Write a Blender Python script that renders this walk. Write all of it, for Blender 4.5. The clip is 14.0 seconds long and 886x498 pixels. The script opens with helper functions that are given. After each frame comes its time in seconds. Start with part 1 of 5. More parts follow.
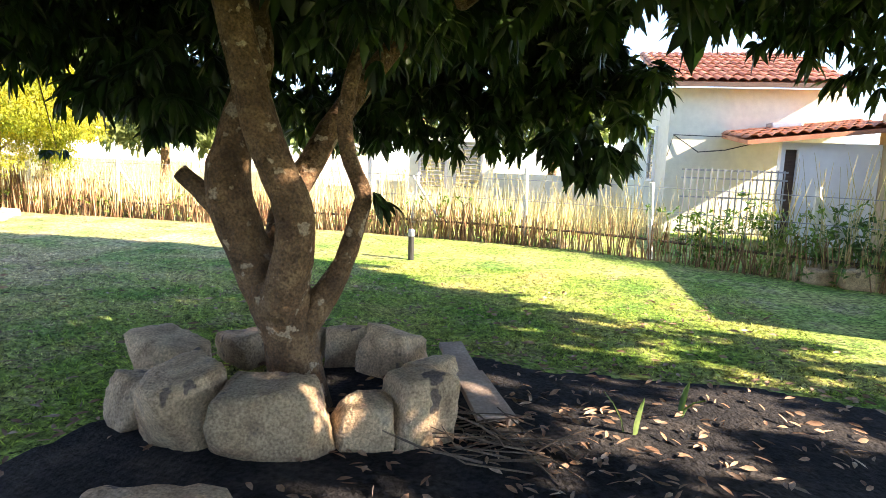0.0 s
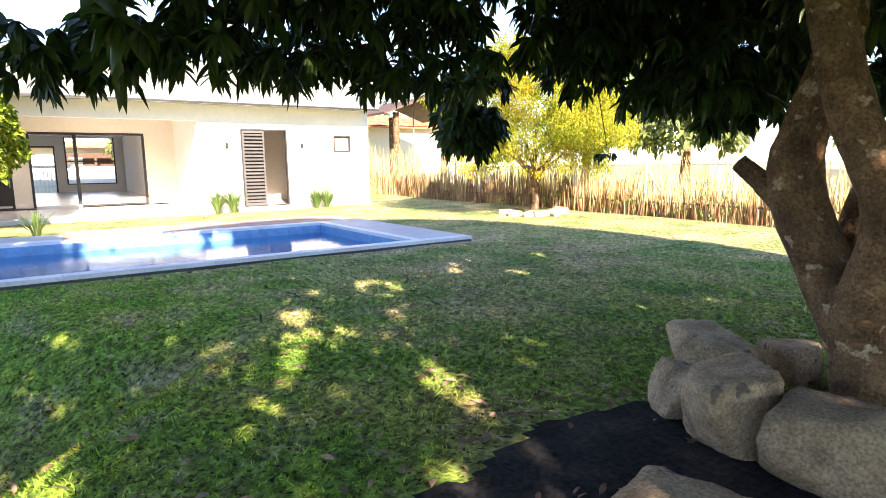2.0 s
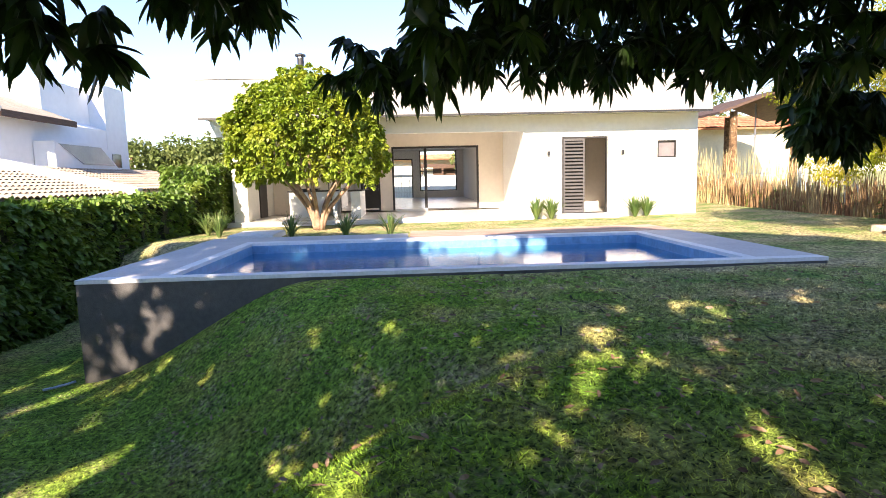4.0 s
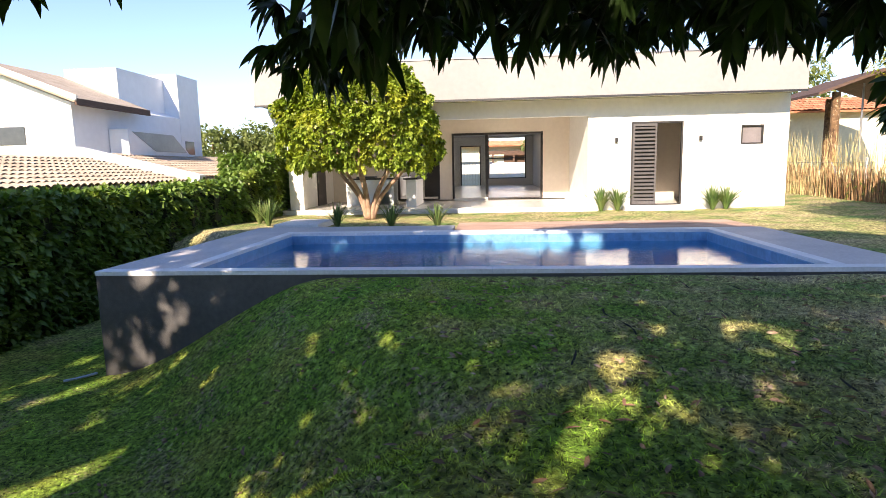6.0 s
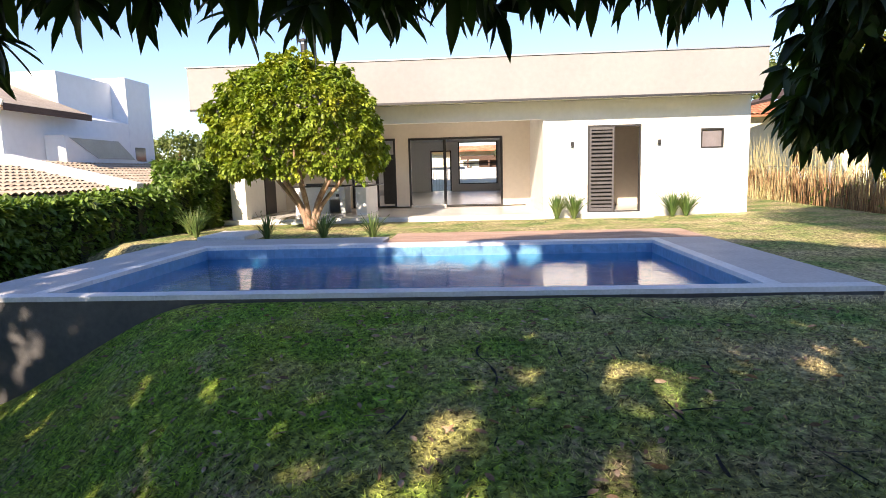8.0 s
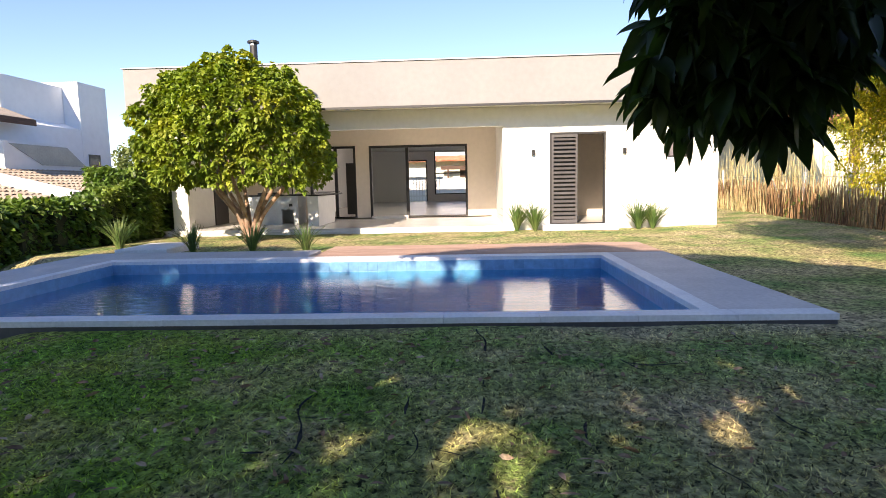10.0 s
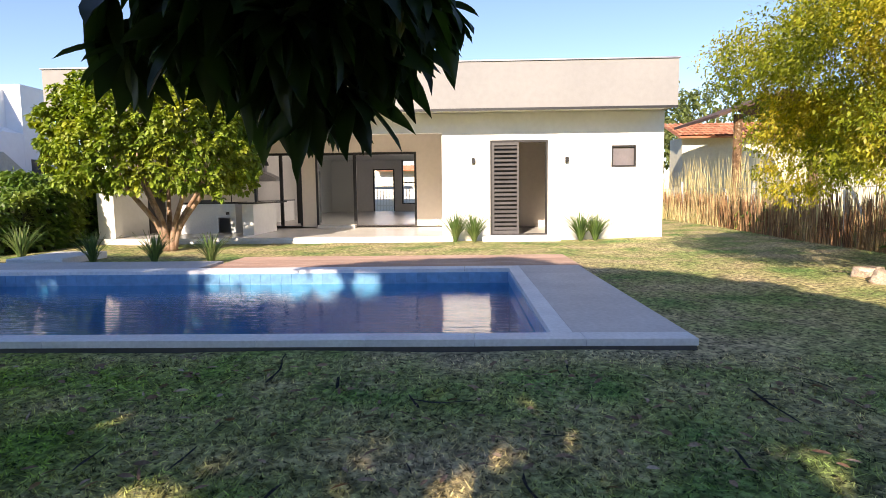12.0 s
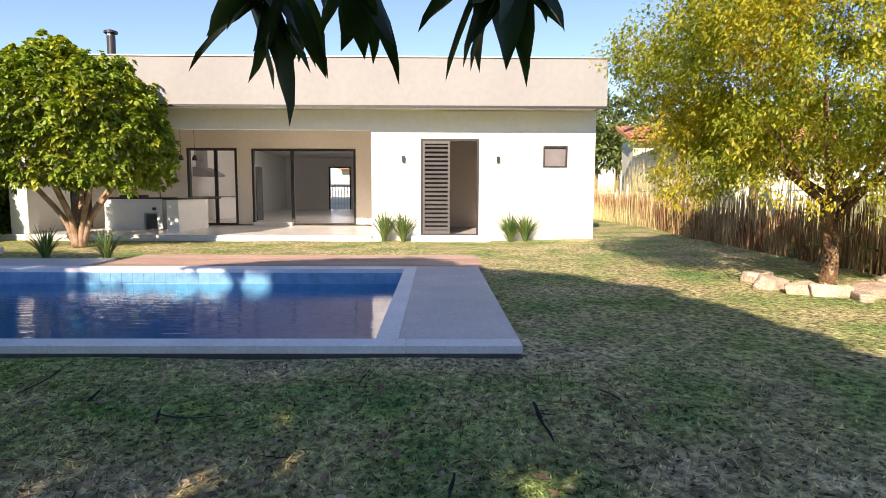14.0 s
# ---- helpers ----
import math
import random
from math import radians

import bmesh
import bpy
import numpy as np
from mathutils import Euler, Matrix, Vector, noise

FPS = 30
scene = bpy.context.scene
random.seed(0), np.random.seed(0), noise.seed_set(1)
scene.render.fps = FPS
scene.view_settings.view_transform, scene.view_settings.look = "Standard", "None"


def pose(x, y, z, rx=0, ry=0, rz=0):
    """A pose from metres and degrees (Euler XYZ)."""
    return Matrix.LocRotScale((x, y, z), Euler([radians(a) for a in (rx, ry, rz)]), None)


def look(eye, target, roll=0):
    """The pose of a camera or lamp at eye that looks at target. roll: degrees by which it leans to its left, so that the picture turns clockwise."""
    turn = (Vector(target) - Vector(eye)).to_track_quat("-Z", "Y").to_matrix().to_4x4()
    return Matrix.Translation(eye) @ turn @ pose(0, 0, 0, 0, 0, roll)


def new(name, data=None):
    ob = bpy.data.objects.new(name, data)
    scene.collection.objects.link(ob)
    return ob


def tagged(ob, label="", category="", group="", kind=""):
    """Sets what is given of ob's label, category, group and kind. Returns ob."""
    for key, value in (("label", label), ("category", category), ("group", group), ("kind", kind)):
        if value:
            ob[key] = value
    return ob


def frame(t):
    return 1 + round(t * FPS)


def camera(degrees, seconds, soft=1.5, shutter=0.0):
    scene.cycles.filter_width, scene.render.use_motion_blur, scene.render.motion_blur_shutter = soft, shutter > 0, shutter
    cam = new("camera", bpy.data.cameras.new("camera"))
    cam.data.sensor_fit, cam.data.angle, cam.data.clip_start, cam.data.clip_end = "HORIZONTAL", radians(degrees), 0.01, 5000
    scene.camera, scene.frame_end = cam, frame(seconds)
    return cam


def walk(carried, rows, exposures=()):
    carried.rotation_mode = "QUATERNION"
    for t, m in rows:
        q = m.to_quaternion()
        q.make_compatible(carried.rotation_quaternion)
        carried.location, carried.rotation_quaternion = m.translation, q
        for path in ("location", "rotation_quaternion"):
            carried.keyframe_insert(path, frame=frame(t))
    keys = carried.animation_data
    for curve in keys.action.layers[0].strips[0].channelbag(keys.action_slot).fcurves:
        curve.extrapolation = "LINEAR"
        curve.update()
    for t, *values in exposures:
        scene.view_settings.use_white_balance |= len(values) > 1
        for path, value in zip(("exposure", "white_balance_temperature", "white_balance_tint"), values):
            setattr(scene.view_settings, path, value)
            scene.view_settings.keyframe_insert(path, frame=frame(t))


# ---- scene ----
cam = camera(75.1, 14.0, soft=0.6)
PATH = [
    (0, (0.136, 0.064, 1.252), (-0.144, 2.026, 0.978), 2.1),
    (0.5, (0.128, 0.083, 1.218), (-0.632, 1.909, 0.921), 1.3),
    (1, (0.088, 0.076, 1.212), (-1.006, 1.716, 0.874), -0.2),
    (1.5, (0.021, 0.071, 1.208), (-1.346, 1.49, 0.864), -1.1),
    (2, (-0.091, 0.039, 1.196), (-1.735, 1.141, 0.91), -0.9),
    (2.5, (-0.186, -0.008, 1.222), (-1.986, 0.818, 0.947), -0.7),
    (3, (-0.232, 0.018, 1.21), (-2.12, 0.628, 0.961), -1.0),
    (3.5, (-0.281, 0.121, 1.212), (-2.234, 0.479, 0.971), -1.5),
    (4, (-0.387, 0.224, 1.181), (-2.37, 0.323, 0.942), -1.4),
    (6.5, (-1.355, 1.021, 1.238), (-3.329, 0.854, 0.959), -1.2),
    (7, (-1.611, 1.248, 1.258), (-3.586, 1.093, 0.979), -1.5),
    (7.5, (-1.813, 1.549, 1.257), (-3.79, 1.413, 0.985), -1.5),
    (8, (-1.997, 1.796, 1.239), (-3.976, 1.674, 0.975), -1.5),
    (10.5, (-3.132, 2.988, 1.159), (-5.119, 2.907, 0.944), -1.2),
    (11, (-3.291, 3.3, 1.146), (-5.279, 3.236, 0.939), -1.2),
    (11.5, (-3.489, 3.637, 1.132), (-5.477, 3.575, 0.925), -0.9),
    (12, (-3.561, 3.998, 1.115), (-5.551, 3.94, 0.921), -0.7),
    (12.5, (-3.642, 4.306, 1.112), (-5.633, 4.273, 0.925), -0.5),
    (13, (-3.777, 4.587, 1.123), (-5.768, 4.573, 0.936), -0.4),
    (13.5, (-3.811, 4.87, 1.106), (-5.801, 4.881, 0.913), -0.1),
    (14, (-3.833, 5.126, 1.094), (-5.823, 5.151, 0.898), 0.2),
]
EXPOSURES = [(t, e, 7000, 21) for t, e in ((0.0, 2.7), (1.5, 2.58), (3.0, 2.2), (4.0, 1.85), (6.5, 1.4), (8.0, 1.32), (10.5, 1.22), (14.0, 1.12))]
walk(cam, [(t, look(eye, target, roll)) for t, eye, target, roll in PATH], EXPOSURES)

# ---------------------------------------------------------------- light
SUN_ELEV, SUN_AZ = 29.0, -15.0
world = bpy.data.worlds.new("sky")
scene.world = world
world.use_nodes = True
wn = world.node_tree
sky = wn.nodes.new("ShaderNodeTexSky")
sky.sky_type, sky.sun_disc = "NISHITA", False
sky.sun_elevation, sky.sun_rotation = radians(SUN_ELEV), radians(90 - SUN_AZ)
sky.altitude, sky.air_density, sky.dust_density, sky.ozone_density = 600, 0.95, 0.05, 3.5
wn.links.new(sky.outputs[0], wn.nodes["Background"].inputs[0])
wn.nodes["Background"].inputs[1].default_value = 0.106
sun = new("sun", bpy.data.lights.new("sun", "SUN"))
sun.data.energy, sun.data.angle, sun.data.color = 4.5, radians(0.55), (1.0, 0.90, 0.71)
ce = math.cos(radians(SUN_ELEV))
SUNWARD = Vector((ce * math.cos(radians(SUN_AZ)), ce * math.sin(radians(SUN_AZ)), math.sin(radians(SUN_ELEV))))
sun.matrix_world = look(SUNWARD * 40, (0, 0, 0))
# added fill lamp in an unseen side-wall opening, to brighten the living room
room_fill = new("room_fill_lamp", bpy.data.lights.new("room_fill_lamp", "AREA"))
room_fill.data.shape, room_fill.data.size, room_fill.data.size_y = "RECTANGLE", 4.9, 2.6
room_fill.data.energy, room_fill.data.color = 58.0, (1.0, 0.95, 0.88)
room_fill.matrix_world = look((-25.0, 3.46, 1.45), (-25.0, 0.0, 1.40))


# ---------------------------------------------------------------- materials
def mat(name, colors, scale=4.0, rough=0.8, bump=0.2, bump_scale=None, metal=0.0, detail=6.0, fine=0.25, vary=0.0,
        stretch=(1, 1, 1), spec=0.5, spots=None, second=None, island=False, translucent=0.0, bump_dist=0.02, tuft_shade=None, thatch=None, gap_shade=None):
    """A surface with two scales of colour variation and fine relief; vary: change from piece to piece."""
    m = bpy.data.materials.new(name)
    m.use_nodes = True
    nt = m.node_tree
    n, l = nt.nodes, nt.links
    b = n["Principled BSDF"]
    mp = n.new("ShaderNodeMapping")
    mp.inputs["Scale"].default_value = stretch
    geo = n.new("ShaderNodeNewGeometry")
    l.new(geo.outputs["Position"], mp.inputs["Vector"])
    big = n.new("ShaderNodeTexNoise")
    big.inputs["Scale"].default_value, big.inputs["Detail"].default_value = scale, detail
    l.new(mp.outputs[0], big.inputs["Vector"])
    ramp = n.new("ShaderNodeValToRGB")
    e = ramp.color_ramp.elements
    while len(e) < len(colors):
        e.new(0.5)
    for k, c in enumerate(colors):
        e[k].position = 0.3 + 0.4 * k / max(1, len(colors) - 1)
        e[k].color = (*c, 1)
    l.new(big.outputs[0], ramp.inputs[0])
    small = n.new("ShaderNodeTexNoise")
    small.inputs["Scale"].default_value, small.inputs["Detail"].default_value = scale * 11, 4
    l.new(mp.outputs[0], small.inputs["Vector"])
    hsv = n.new("ShaderNodeHueSaturation")
    mr = n.new("ShaderNodeMapRange")
    mr.inputs["From Min"].default_value, mr.inputs["From Max"].default_value = 0.3, 0.7
    mr.inputs["To Min"].default_value, mr.inputs["To Max"].default_value = 1 - fine, 1 + fine
    l.new(small.outputs[0], mr.inputs[0])
    l.new(ramp.outputs[0], hsv.inputs["Color"])
    value = mr.outputs[0]
    if spots:                             # patches of another colour, with ragged edges
        pn, pr, pm = n.new("ShaderNodeTexNoise"), n.new("ShaderNodeMapRange"), n.new("ShaderNodeMixRGB")
        pn.inputs["Scale"].default_value, pn.inputs["Detail"].default_value = spots[1], 3
        pr.inputs["From Min"].default_value, pr.inputs["From Max"].default_value = spots[2], spots[2] + 0.03
        l.new(geo.outputs["Position"], pn.inputs["Vector"])
        l.new(pn.outputs[0], pr.inputs[0])
        l.new(pr.outputs[0], pm.inputs[0])
        l.new(ramp.outputs[0], pm.inputs[1])
        pm.inputs[2].default_value = (*spots[0], 1)
        l.new(pm.outputs[0], hsv.inputs["Color"])
    if second:                            # another turf towards the fence and the house
        r2n = n.new("ShaderNodeValToRGB")
        e2 = r2n.color_ramp.elements
        while len(e2) < len(second):
            e2.new(0.5)
        for k, c in enumerate(second):
            e2[k].position, e2[k].color = 0.3 + 0.4 * k / (len(second) - 1), (*c, 1)
        l.new(big.outputs[0], r2n.inputs[0])
        sep, fy, fx, mx, pm = (n.new("ShaderNode" + k) for k in ("SeparateXYZ", "MapRange", "MapRange", "Math", "MixRGB"))
        l.new(geo.outputs["Position"], sep.inputs[0])
        wob = n.new("ShaderNodeMath")
        wob.operation = "MULTIPLY_ADD"
        l.new(big.outputs[0], wob.inputs[0])
        wob.inputs[1].default_value = 4.0
        l.new(sep.outputs[1], wob.inputs[2])
        l.new(wob.outputs[0], fy.inputs[0])
        fy.inputs["From Min"].default_value, fy.inputs["From Max"].default_value = 2.8, 5.2
        l.new(sep.outputs[0], fx.inputs[0])
        fx.inputs["From Min"].default_value, fx.inputs["From Max"].default_value = -8.5, -11.0
        mx.operation = "MAXIMUM"
        west, both = n.new("ShaderNodeMapRange"), n.new("ShaderNodeMath")
        l.new(sep.outputs[0], west.inputs[0])
        west.inputs["From Min"].default_value, west.inputs["From Max"].default_value = -2.2, -5.0
        west.inputs["To Min"].default_value = 0.25
        both.operation = "MULTIPLY"
        l.new(fy.outputs[0], both.inputs[0])
        l.new(west.outputs[0], both.inputs[1])
        l.new(both.outputs[0], mx.inputs[0])
        l.new(fx.outputs[0], mx.inputs[1])
        l.new(mx.outputs[0], pm.inputs[0])
        l.new(ramp.outputs[0], pm.inputs[1])
        l.new(r2n.outputs[0], pm.inputs[2])
        l.new(pm.outputs[0], hsv.inputs["Color"])
    if thatch:                            # straw showing through the turf: colour, size, where it begins
        tn, tf, ta, tm = (n.new("ShaderNode" + k) for k in ("TexNoise", "TexNoise", "Math", "MixRGB"))
        tn.inputs["Scale"].default_value, tn.inputs["Detail"].default_value = thatch[1], 5
        tf.inputs["Scale"].default_value, tf.inputs["Detail"].default_value = thatch[1] * 14, 3
        tr2 = n.new("ShaderNodeMapRange")
        tr2.inputs["From Min"].default_value, tr2.inputs["From Max"].default_value = thatch[2], thatch[2] + 0.28
        tr2.inputs["To Max"].default_value = 0.85
        l.new(geo.outputs["Position"], tn.inputs["Vector"])
        l.new(geo.outputs["Position"], tf.inputs["Vector"])
        ta.operation = "MULTIPLY_ADD"
        l.new(tf.outputs[0], ta.inputs[0])
        ta.inputs[1].default_value = 0.7
        l.new(tn.outputs[0], ta.inputs[2])
        l.new(ta.outputs[0], tr2.inputs[0])
        l.new(tr2.outputs[0], tm.inputs[0])
        l.new(hsv.inputs["Color"].links[0].from_socket, tm.inputs[1])
        tm.inputs[2].default_value = (*thatch[0], 1)
        l.new(tm.outputs[0], hsv.inputs["Color"])
    if gap_shade:                            # painted shade in the gaps between tufts: size, where it begins
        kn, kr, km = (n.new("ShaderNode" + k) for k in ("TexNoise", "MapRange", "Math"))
        kn.inputs["Scale"].default_value, kn.inputs["Detail"].default_value = gap_shade[0], 2.5
        kr.inputs["From Min"].default_value, kr.inputs["From Max"].default_value = gap_shade[1], gap_shade[1] + 0.05
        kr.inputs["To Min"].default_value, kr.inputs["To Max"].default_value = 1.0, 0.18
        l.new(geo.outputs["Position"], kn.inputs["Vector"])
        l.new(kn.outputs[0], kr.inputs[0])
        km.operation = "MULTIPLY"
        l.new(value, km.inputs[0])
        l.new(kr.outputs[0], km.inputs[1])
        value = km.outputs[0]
    if vary:
        src = geo.outputs["Random Per Island"] if island else n.new("ShaderNodeObjectInfo").outputs["Random"]
        v2 = n.new("ShaderNodeMapRange")
        v2.inputs["To Min"].default_value, v2.inputs["To Max"].default_value = 1 - vary, 1 + vary
        l.new(src, v2.inputs[0])
        mul = n.new("ShaderNodeMath")
        mul.operation = "MULTIPLY"
        l.new(value, mul.inputs[0])
        l.new(v2.outputs[0], mul.inputs[1])
        value = mul.outputs[0]
    if tuft_shade:                             # brighter tufts with the shade between them put into the colour
        gn, gr, gm = n.new("ShaderNodeTexNoise"), n.new("ShaderNodeMapRange"), n.new("ShaderNodeMath")
        gn.inputs["Scale"].default_value, gn.inputs["Detail"].default_value = tuft_shade[0], 4
        gr.inputs["From Min"].default_value, gr.inputs["From Max"].default_value = 0.36, 0.60
        gr.inputs["To Min"].default_value, gr.inputs["To Max"].default_value = tuft_shade[1], tuft_shade[2]
        l.new(mp.outputs[0], gn.inputs["Vector"])
        l.new(gn.outputs[0], gr.inputs[0])
        gm.operation = "MULTIPLY"
        l.new(value, gm.inputs[0])
        l.new(gr.outputs[0], gm.inputs[1])
        value = gm.outputs[0]
    l.new(value, hsv.inputs["Value"])
    l.new(hsv.outputs[0], b.inputs["Base Color"])
    b.inputs["Roughness"].default_value, b.inputs["Metallic"].default_value = rough, metal
    b.inputs["Specular IOR Level"].default_value = spec
    if bump:
        bn = n.new("ShaderNodeTexNoise")
        bn.inputs["Scale"].default_value, bn.inputs["Detail"].default_value = bump_scale or scale * 8, 5
        l.new(mp.outputs[0], bn.inputs["Vector"])
        bp = n.new("ShaderNodeBump")
        bp.inputs["Strength"].default_value, bp.inputs["Distance"].default_value = bump, bump_dist
        l.new(bn.outputs[0], bp.inputs["Height"])
        l.new(bp.outputs[0], b.inputs["Normal"])
    if translucent:
        tr = n.new("ShaderNodeBsdfTranslucent")
        tc = n.new("ShaderNodeHueSaturation")
        tc.inputs["Value"].default_value, tc.inputs["Saturation"].default_value = 1.5, 1.15
        l.new(hsv.outputs[0], tc.inputs["Color"])
        l.new(tc.outputs[0], tr.inputs["Color"])
        mix = n.new("ShaderNodeMixShader")
        mix.inputs[0].default_value = translucent
        l.new(b.outputs[0], mix.inputs[1])
        l.new(tr.outputs[0], mix.inputs[2])
        l.new(mix.outputs[0], n["Material Output"].inputs[0])
    return m


def glass(name, tint=(0.9, 0.95, 0.94)):
    m = bpy.data.materials.new(name)
    m.use_nodes = True
    b = m.node_tree.nodes["Principled BSDF"]
    b.inputs["Base Color"].default_value = (*tint, 1)
    b.inputs["Roughness"].default_value, b.inputs["Transmission Weight"].default_value = 0.0, 1.0
    b.inputs["IOR"].default_value = 1.1
    return m


# turf colours with the shade between tufts painted in
M_GRASS = mat("lawn_grass", [(0.115, 0.230, 0.034), (0.195, 0.290, 0.046), (0.31, 0.30, 0.078)], 1.1, 0.95, 0.8, 45, fine=0.45, spec=0.15, bump_dist=0.04, tuft_shade=(22, 0.55, 1.45),
              second=[(0.125, 0.225, 0.065), (0.25, 0.29, 0.105), (0.385, 0.345, 0.170), (0.46, 0.385, 0.225)], thatch=((0.33, 0.24, 0.165), 1.9, 0.89), gap_shade=(34, 0.60))
M_BLADE = mat("grass_blade", [(0.125, 0.260, 0.034), (0.215, 0.325, 0.046), (0.39, 0.37, 0.085)], 1.1, 0.8, 0, vary=0.85, island=True, spec=0.2, translucent=0.25, tuft_shade=(22, 0.58, 1.5),
              second=[(0.130, 0.24, 0.065), (0.265, 0.31, 0.105), (0.42, 0.37, 0.175), (0.49, 0.41, 0.235)], thatch=((0.43, 0.32, 0.22), 1.9, 0.91), gap_shade=(34, 0.61))
M_SOIL = mat("dark_soil", [(0.014, 0.014, 0.0155), (0.025, 0.024, 0.025), (0.055, 0.048, 0.043)], 3.0, 0.95, 0.9, 50, fine=0.5, spec=0.12)
M_WHITE = mat("white_render", [(0.79, 0.78, 0.75), (0.84, 0.83, 0.80)], 0.8, 0.85, 0.15, 60, fine=0.03)
M_TAUPE = mat("taupe_render", [(0.270, 0.266, 0.264), (0.300, 0.295, 0.292)], 0.7, 0.85, 0.15, 50, fine=0.04)
M_BEIGE = mat("beige_render", [(0.72, 0.64, 0.55), (0.77, 0.69, 0.60)], 0.7, 0.85, 0.12, 50, fine=0.03)
M_GREYWALL = mat("grey_wall_paint", [(0.68, 0.66, 0.62), (0.74, 0.72, 0.68)], 0.7, 0.85, 0.1, 50, fine=0.03)
M_BLACKMETAL = mat("dark_aluminium", [(0.022, 0.021, 0.022), (0.032, 0.030, 0.030)], 5, 0.45, 0.05, fine=0.1)
M_SLAT = mat("grey_slat", [(0.085, 0.080, 0.084), (0.11, 0.104, 0.106)], 5, 0.5, 0.05, fine=0.1, vary=0.12)
M_DARKROOM = mat("soffit_paint", [(0.76, 0.74, 0.71), (0.81, 0.79, 0.76)], 0.8, 0.85, 0.05, fine=0.03)
M_FLOOR = mat("porcelain_tile", [(0.66, 0.64, 0.61), (0.73, 0.71, 0.68)], 0.9, 0.25, 0.03, fine=0.03)
M_COPING = mat("white_coping_stone", [(0.66, 0.67, 0.70), (0.76, 0.77, 0.79)], 2.5, 0.6, 0.15, 70, fine=0.08, vary=0.04)
M_DECKTILE = mat("grey_stone_tile", [(0.47, 0.45, 0.46), (0.56, 0.54, 0.54)], 2.0, 0.65, 0.2, 70, fine=0.09, vary=0.05)
M_POOLWALL = mat("dark_grey_render", [(0.085, 0.083, 0.085), (0.115, 0.11, 0.11)], 1.2, 0.9, 0.3, 60, fine=0.12)
M_POOLTILE = mat("blue_pool_tile", [(0.13, 0.31, 0.50), (0.17, 0.36, 0.56)], 1.2, 0.3, 0.05, fine=0.12, vary=0.1)
M_WOODDECK = mat("red_brown_plank", [(0.33, 0.20, 0.155), (0.43, 0.28, 0.22), (0.50, 0.36, 0.29)], 3, 0.7, 0.25, 30, stretch=(6, 0.6, 6), fine=0.2, vary=0.15)
M_BARK = mat("mango_bark", [(0.085, 0.046, 0.023), (0.165, 0.095, 0.048), (0.27, 0.165, 0.085)], 7, 0.95, 1.0, 28, fine=0.45, bump_dist=0.04, spots=((0.38, 0.28, 0.19), 11, 0.61))
M_BARKLIGHT = mat("pale_bark", [(0.20, 0.12, 0.075), (0.34, 0.22, 0.15), (0.45, 0.34, 0.25)], 6, 0.9, 0.6, 25, fine=0.3)
M_LEAF = mat("mango_leaf", [(0.016, 0.038, 0.009), (0.029, 0.060, 0.013), (0.052, 0.088, 0.020)], 1.5, 0.45, 0, vary=0.45, island=True, translucent=0.22, fine=0.15)
M_LEAFBALL = mat("dome_tree_leaf", [(0.13, 0.21, 0.022), (0.215, 0.285, 0.032), (0.345, 0.365, 0.044)], 1.5, 0.45, 0, vary=0.35, island=True, translucent=0.22, fine=0.15)
M_LEAFYEL = mat("yellow_tree_leaf", [(0.15, 0.22, 0.020), (0.29, 0.31, 0.028), (0.50, 0.40, 0.042)], 1.2, 0.5, 0, vary=0.4, island=True, translucent=0.38, fine=0.2)
M_LEAFHEDGE = mat("hedge_leaf", [(0.062, 0.130, 0.022), (0.115, 0.195, 0.032), (0.20, 0.26, 0.046)], 1.2, 0.5, 0, vary=0.4, island=True, translucent=0.2, fine=0.2)
M_LEAFFAR = mat("far_leaf", [(0.10, 0.14, 0.035), (0.15, 0.18, 0.05)], 0.8, 0.7, 0, vary=0.3, island=True, translucent=0.2)
M_REED = mat("dry_reed", [(0.17, 0.080, 0.040), (0.30, 0.17, 0.085), (0.50, 0.36, 0.19)], 2.0, 0.9, 0, vary=0.35, island=True, fine=0.2)
M_STRAW = mat("pale_straw", [(0.45, 0.38, 0.16), (0.60, 0.52, 0.27), (0.68, 0.60, 0.36)], 2.0, 0.9, 0, vary=0.3, island=True, translucent=0.2)
M_STONE = mat("granite_boulder", [(0.26, 0.175, 0.105), (0.40, 0.28, 0.170), (0.50, 0.36, 0.220), (0.36, 0.27, 0.185)], 7, 0.95, 0.7, 60, fine=0.4, vary=0.25, bump_dist=0.02, spots=((0.15, 0.11, 0.085), 6, 0.65))
M_STONEPALE = mat("pale_pink_stone", [(0.36, 0.25, 0.18), (0.50, 0.38, 0.29), (0.60, 0.50, 0.41)], 6, 0.95, 0.8, 30, fine=0.35, vary=0.2)
M_PLANK = mat("weathered_plank", [(0.38, 0.28, 0.215), (0.52, 0.41, 0.33)], 5, 0.9, 0.3, 40, fine=0.2, stretch=(1, 1, 1))
M_DRYLEAF = mat("dry_leaf", [(0.15, 0.075, 0.045), (0.29, 0.17, 0.10), (0.46, 0.35, 0.25)], 9, 0.8, 0, vary=0.4, island=True)
M_STICK = mat("dry_stick", [(0.08, 0.055, 0.038), (0.18, 0.125, 0.085)], 9, 0.9, 0.3, vary=0.3)
M_TERRACOTTA = mat("terracotta_tile", [(0.36, 0.13, 0.07), (0.48, 0.20, 0.11), (0.55, 0.28, 0.17)], 3, 0.85, 0.3, 40, fine=0.2, vary=0.2, island=True)
M_PALETILE = mat("pale_roof_tile", [(0.36, 0.29, 0.225), (0.48, 0.40, 0.32)], 3, 0.85, 0.3, 40, fine=0.15, vary=0.15, island=True)
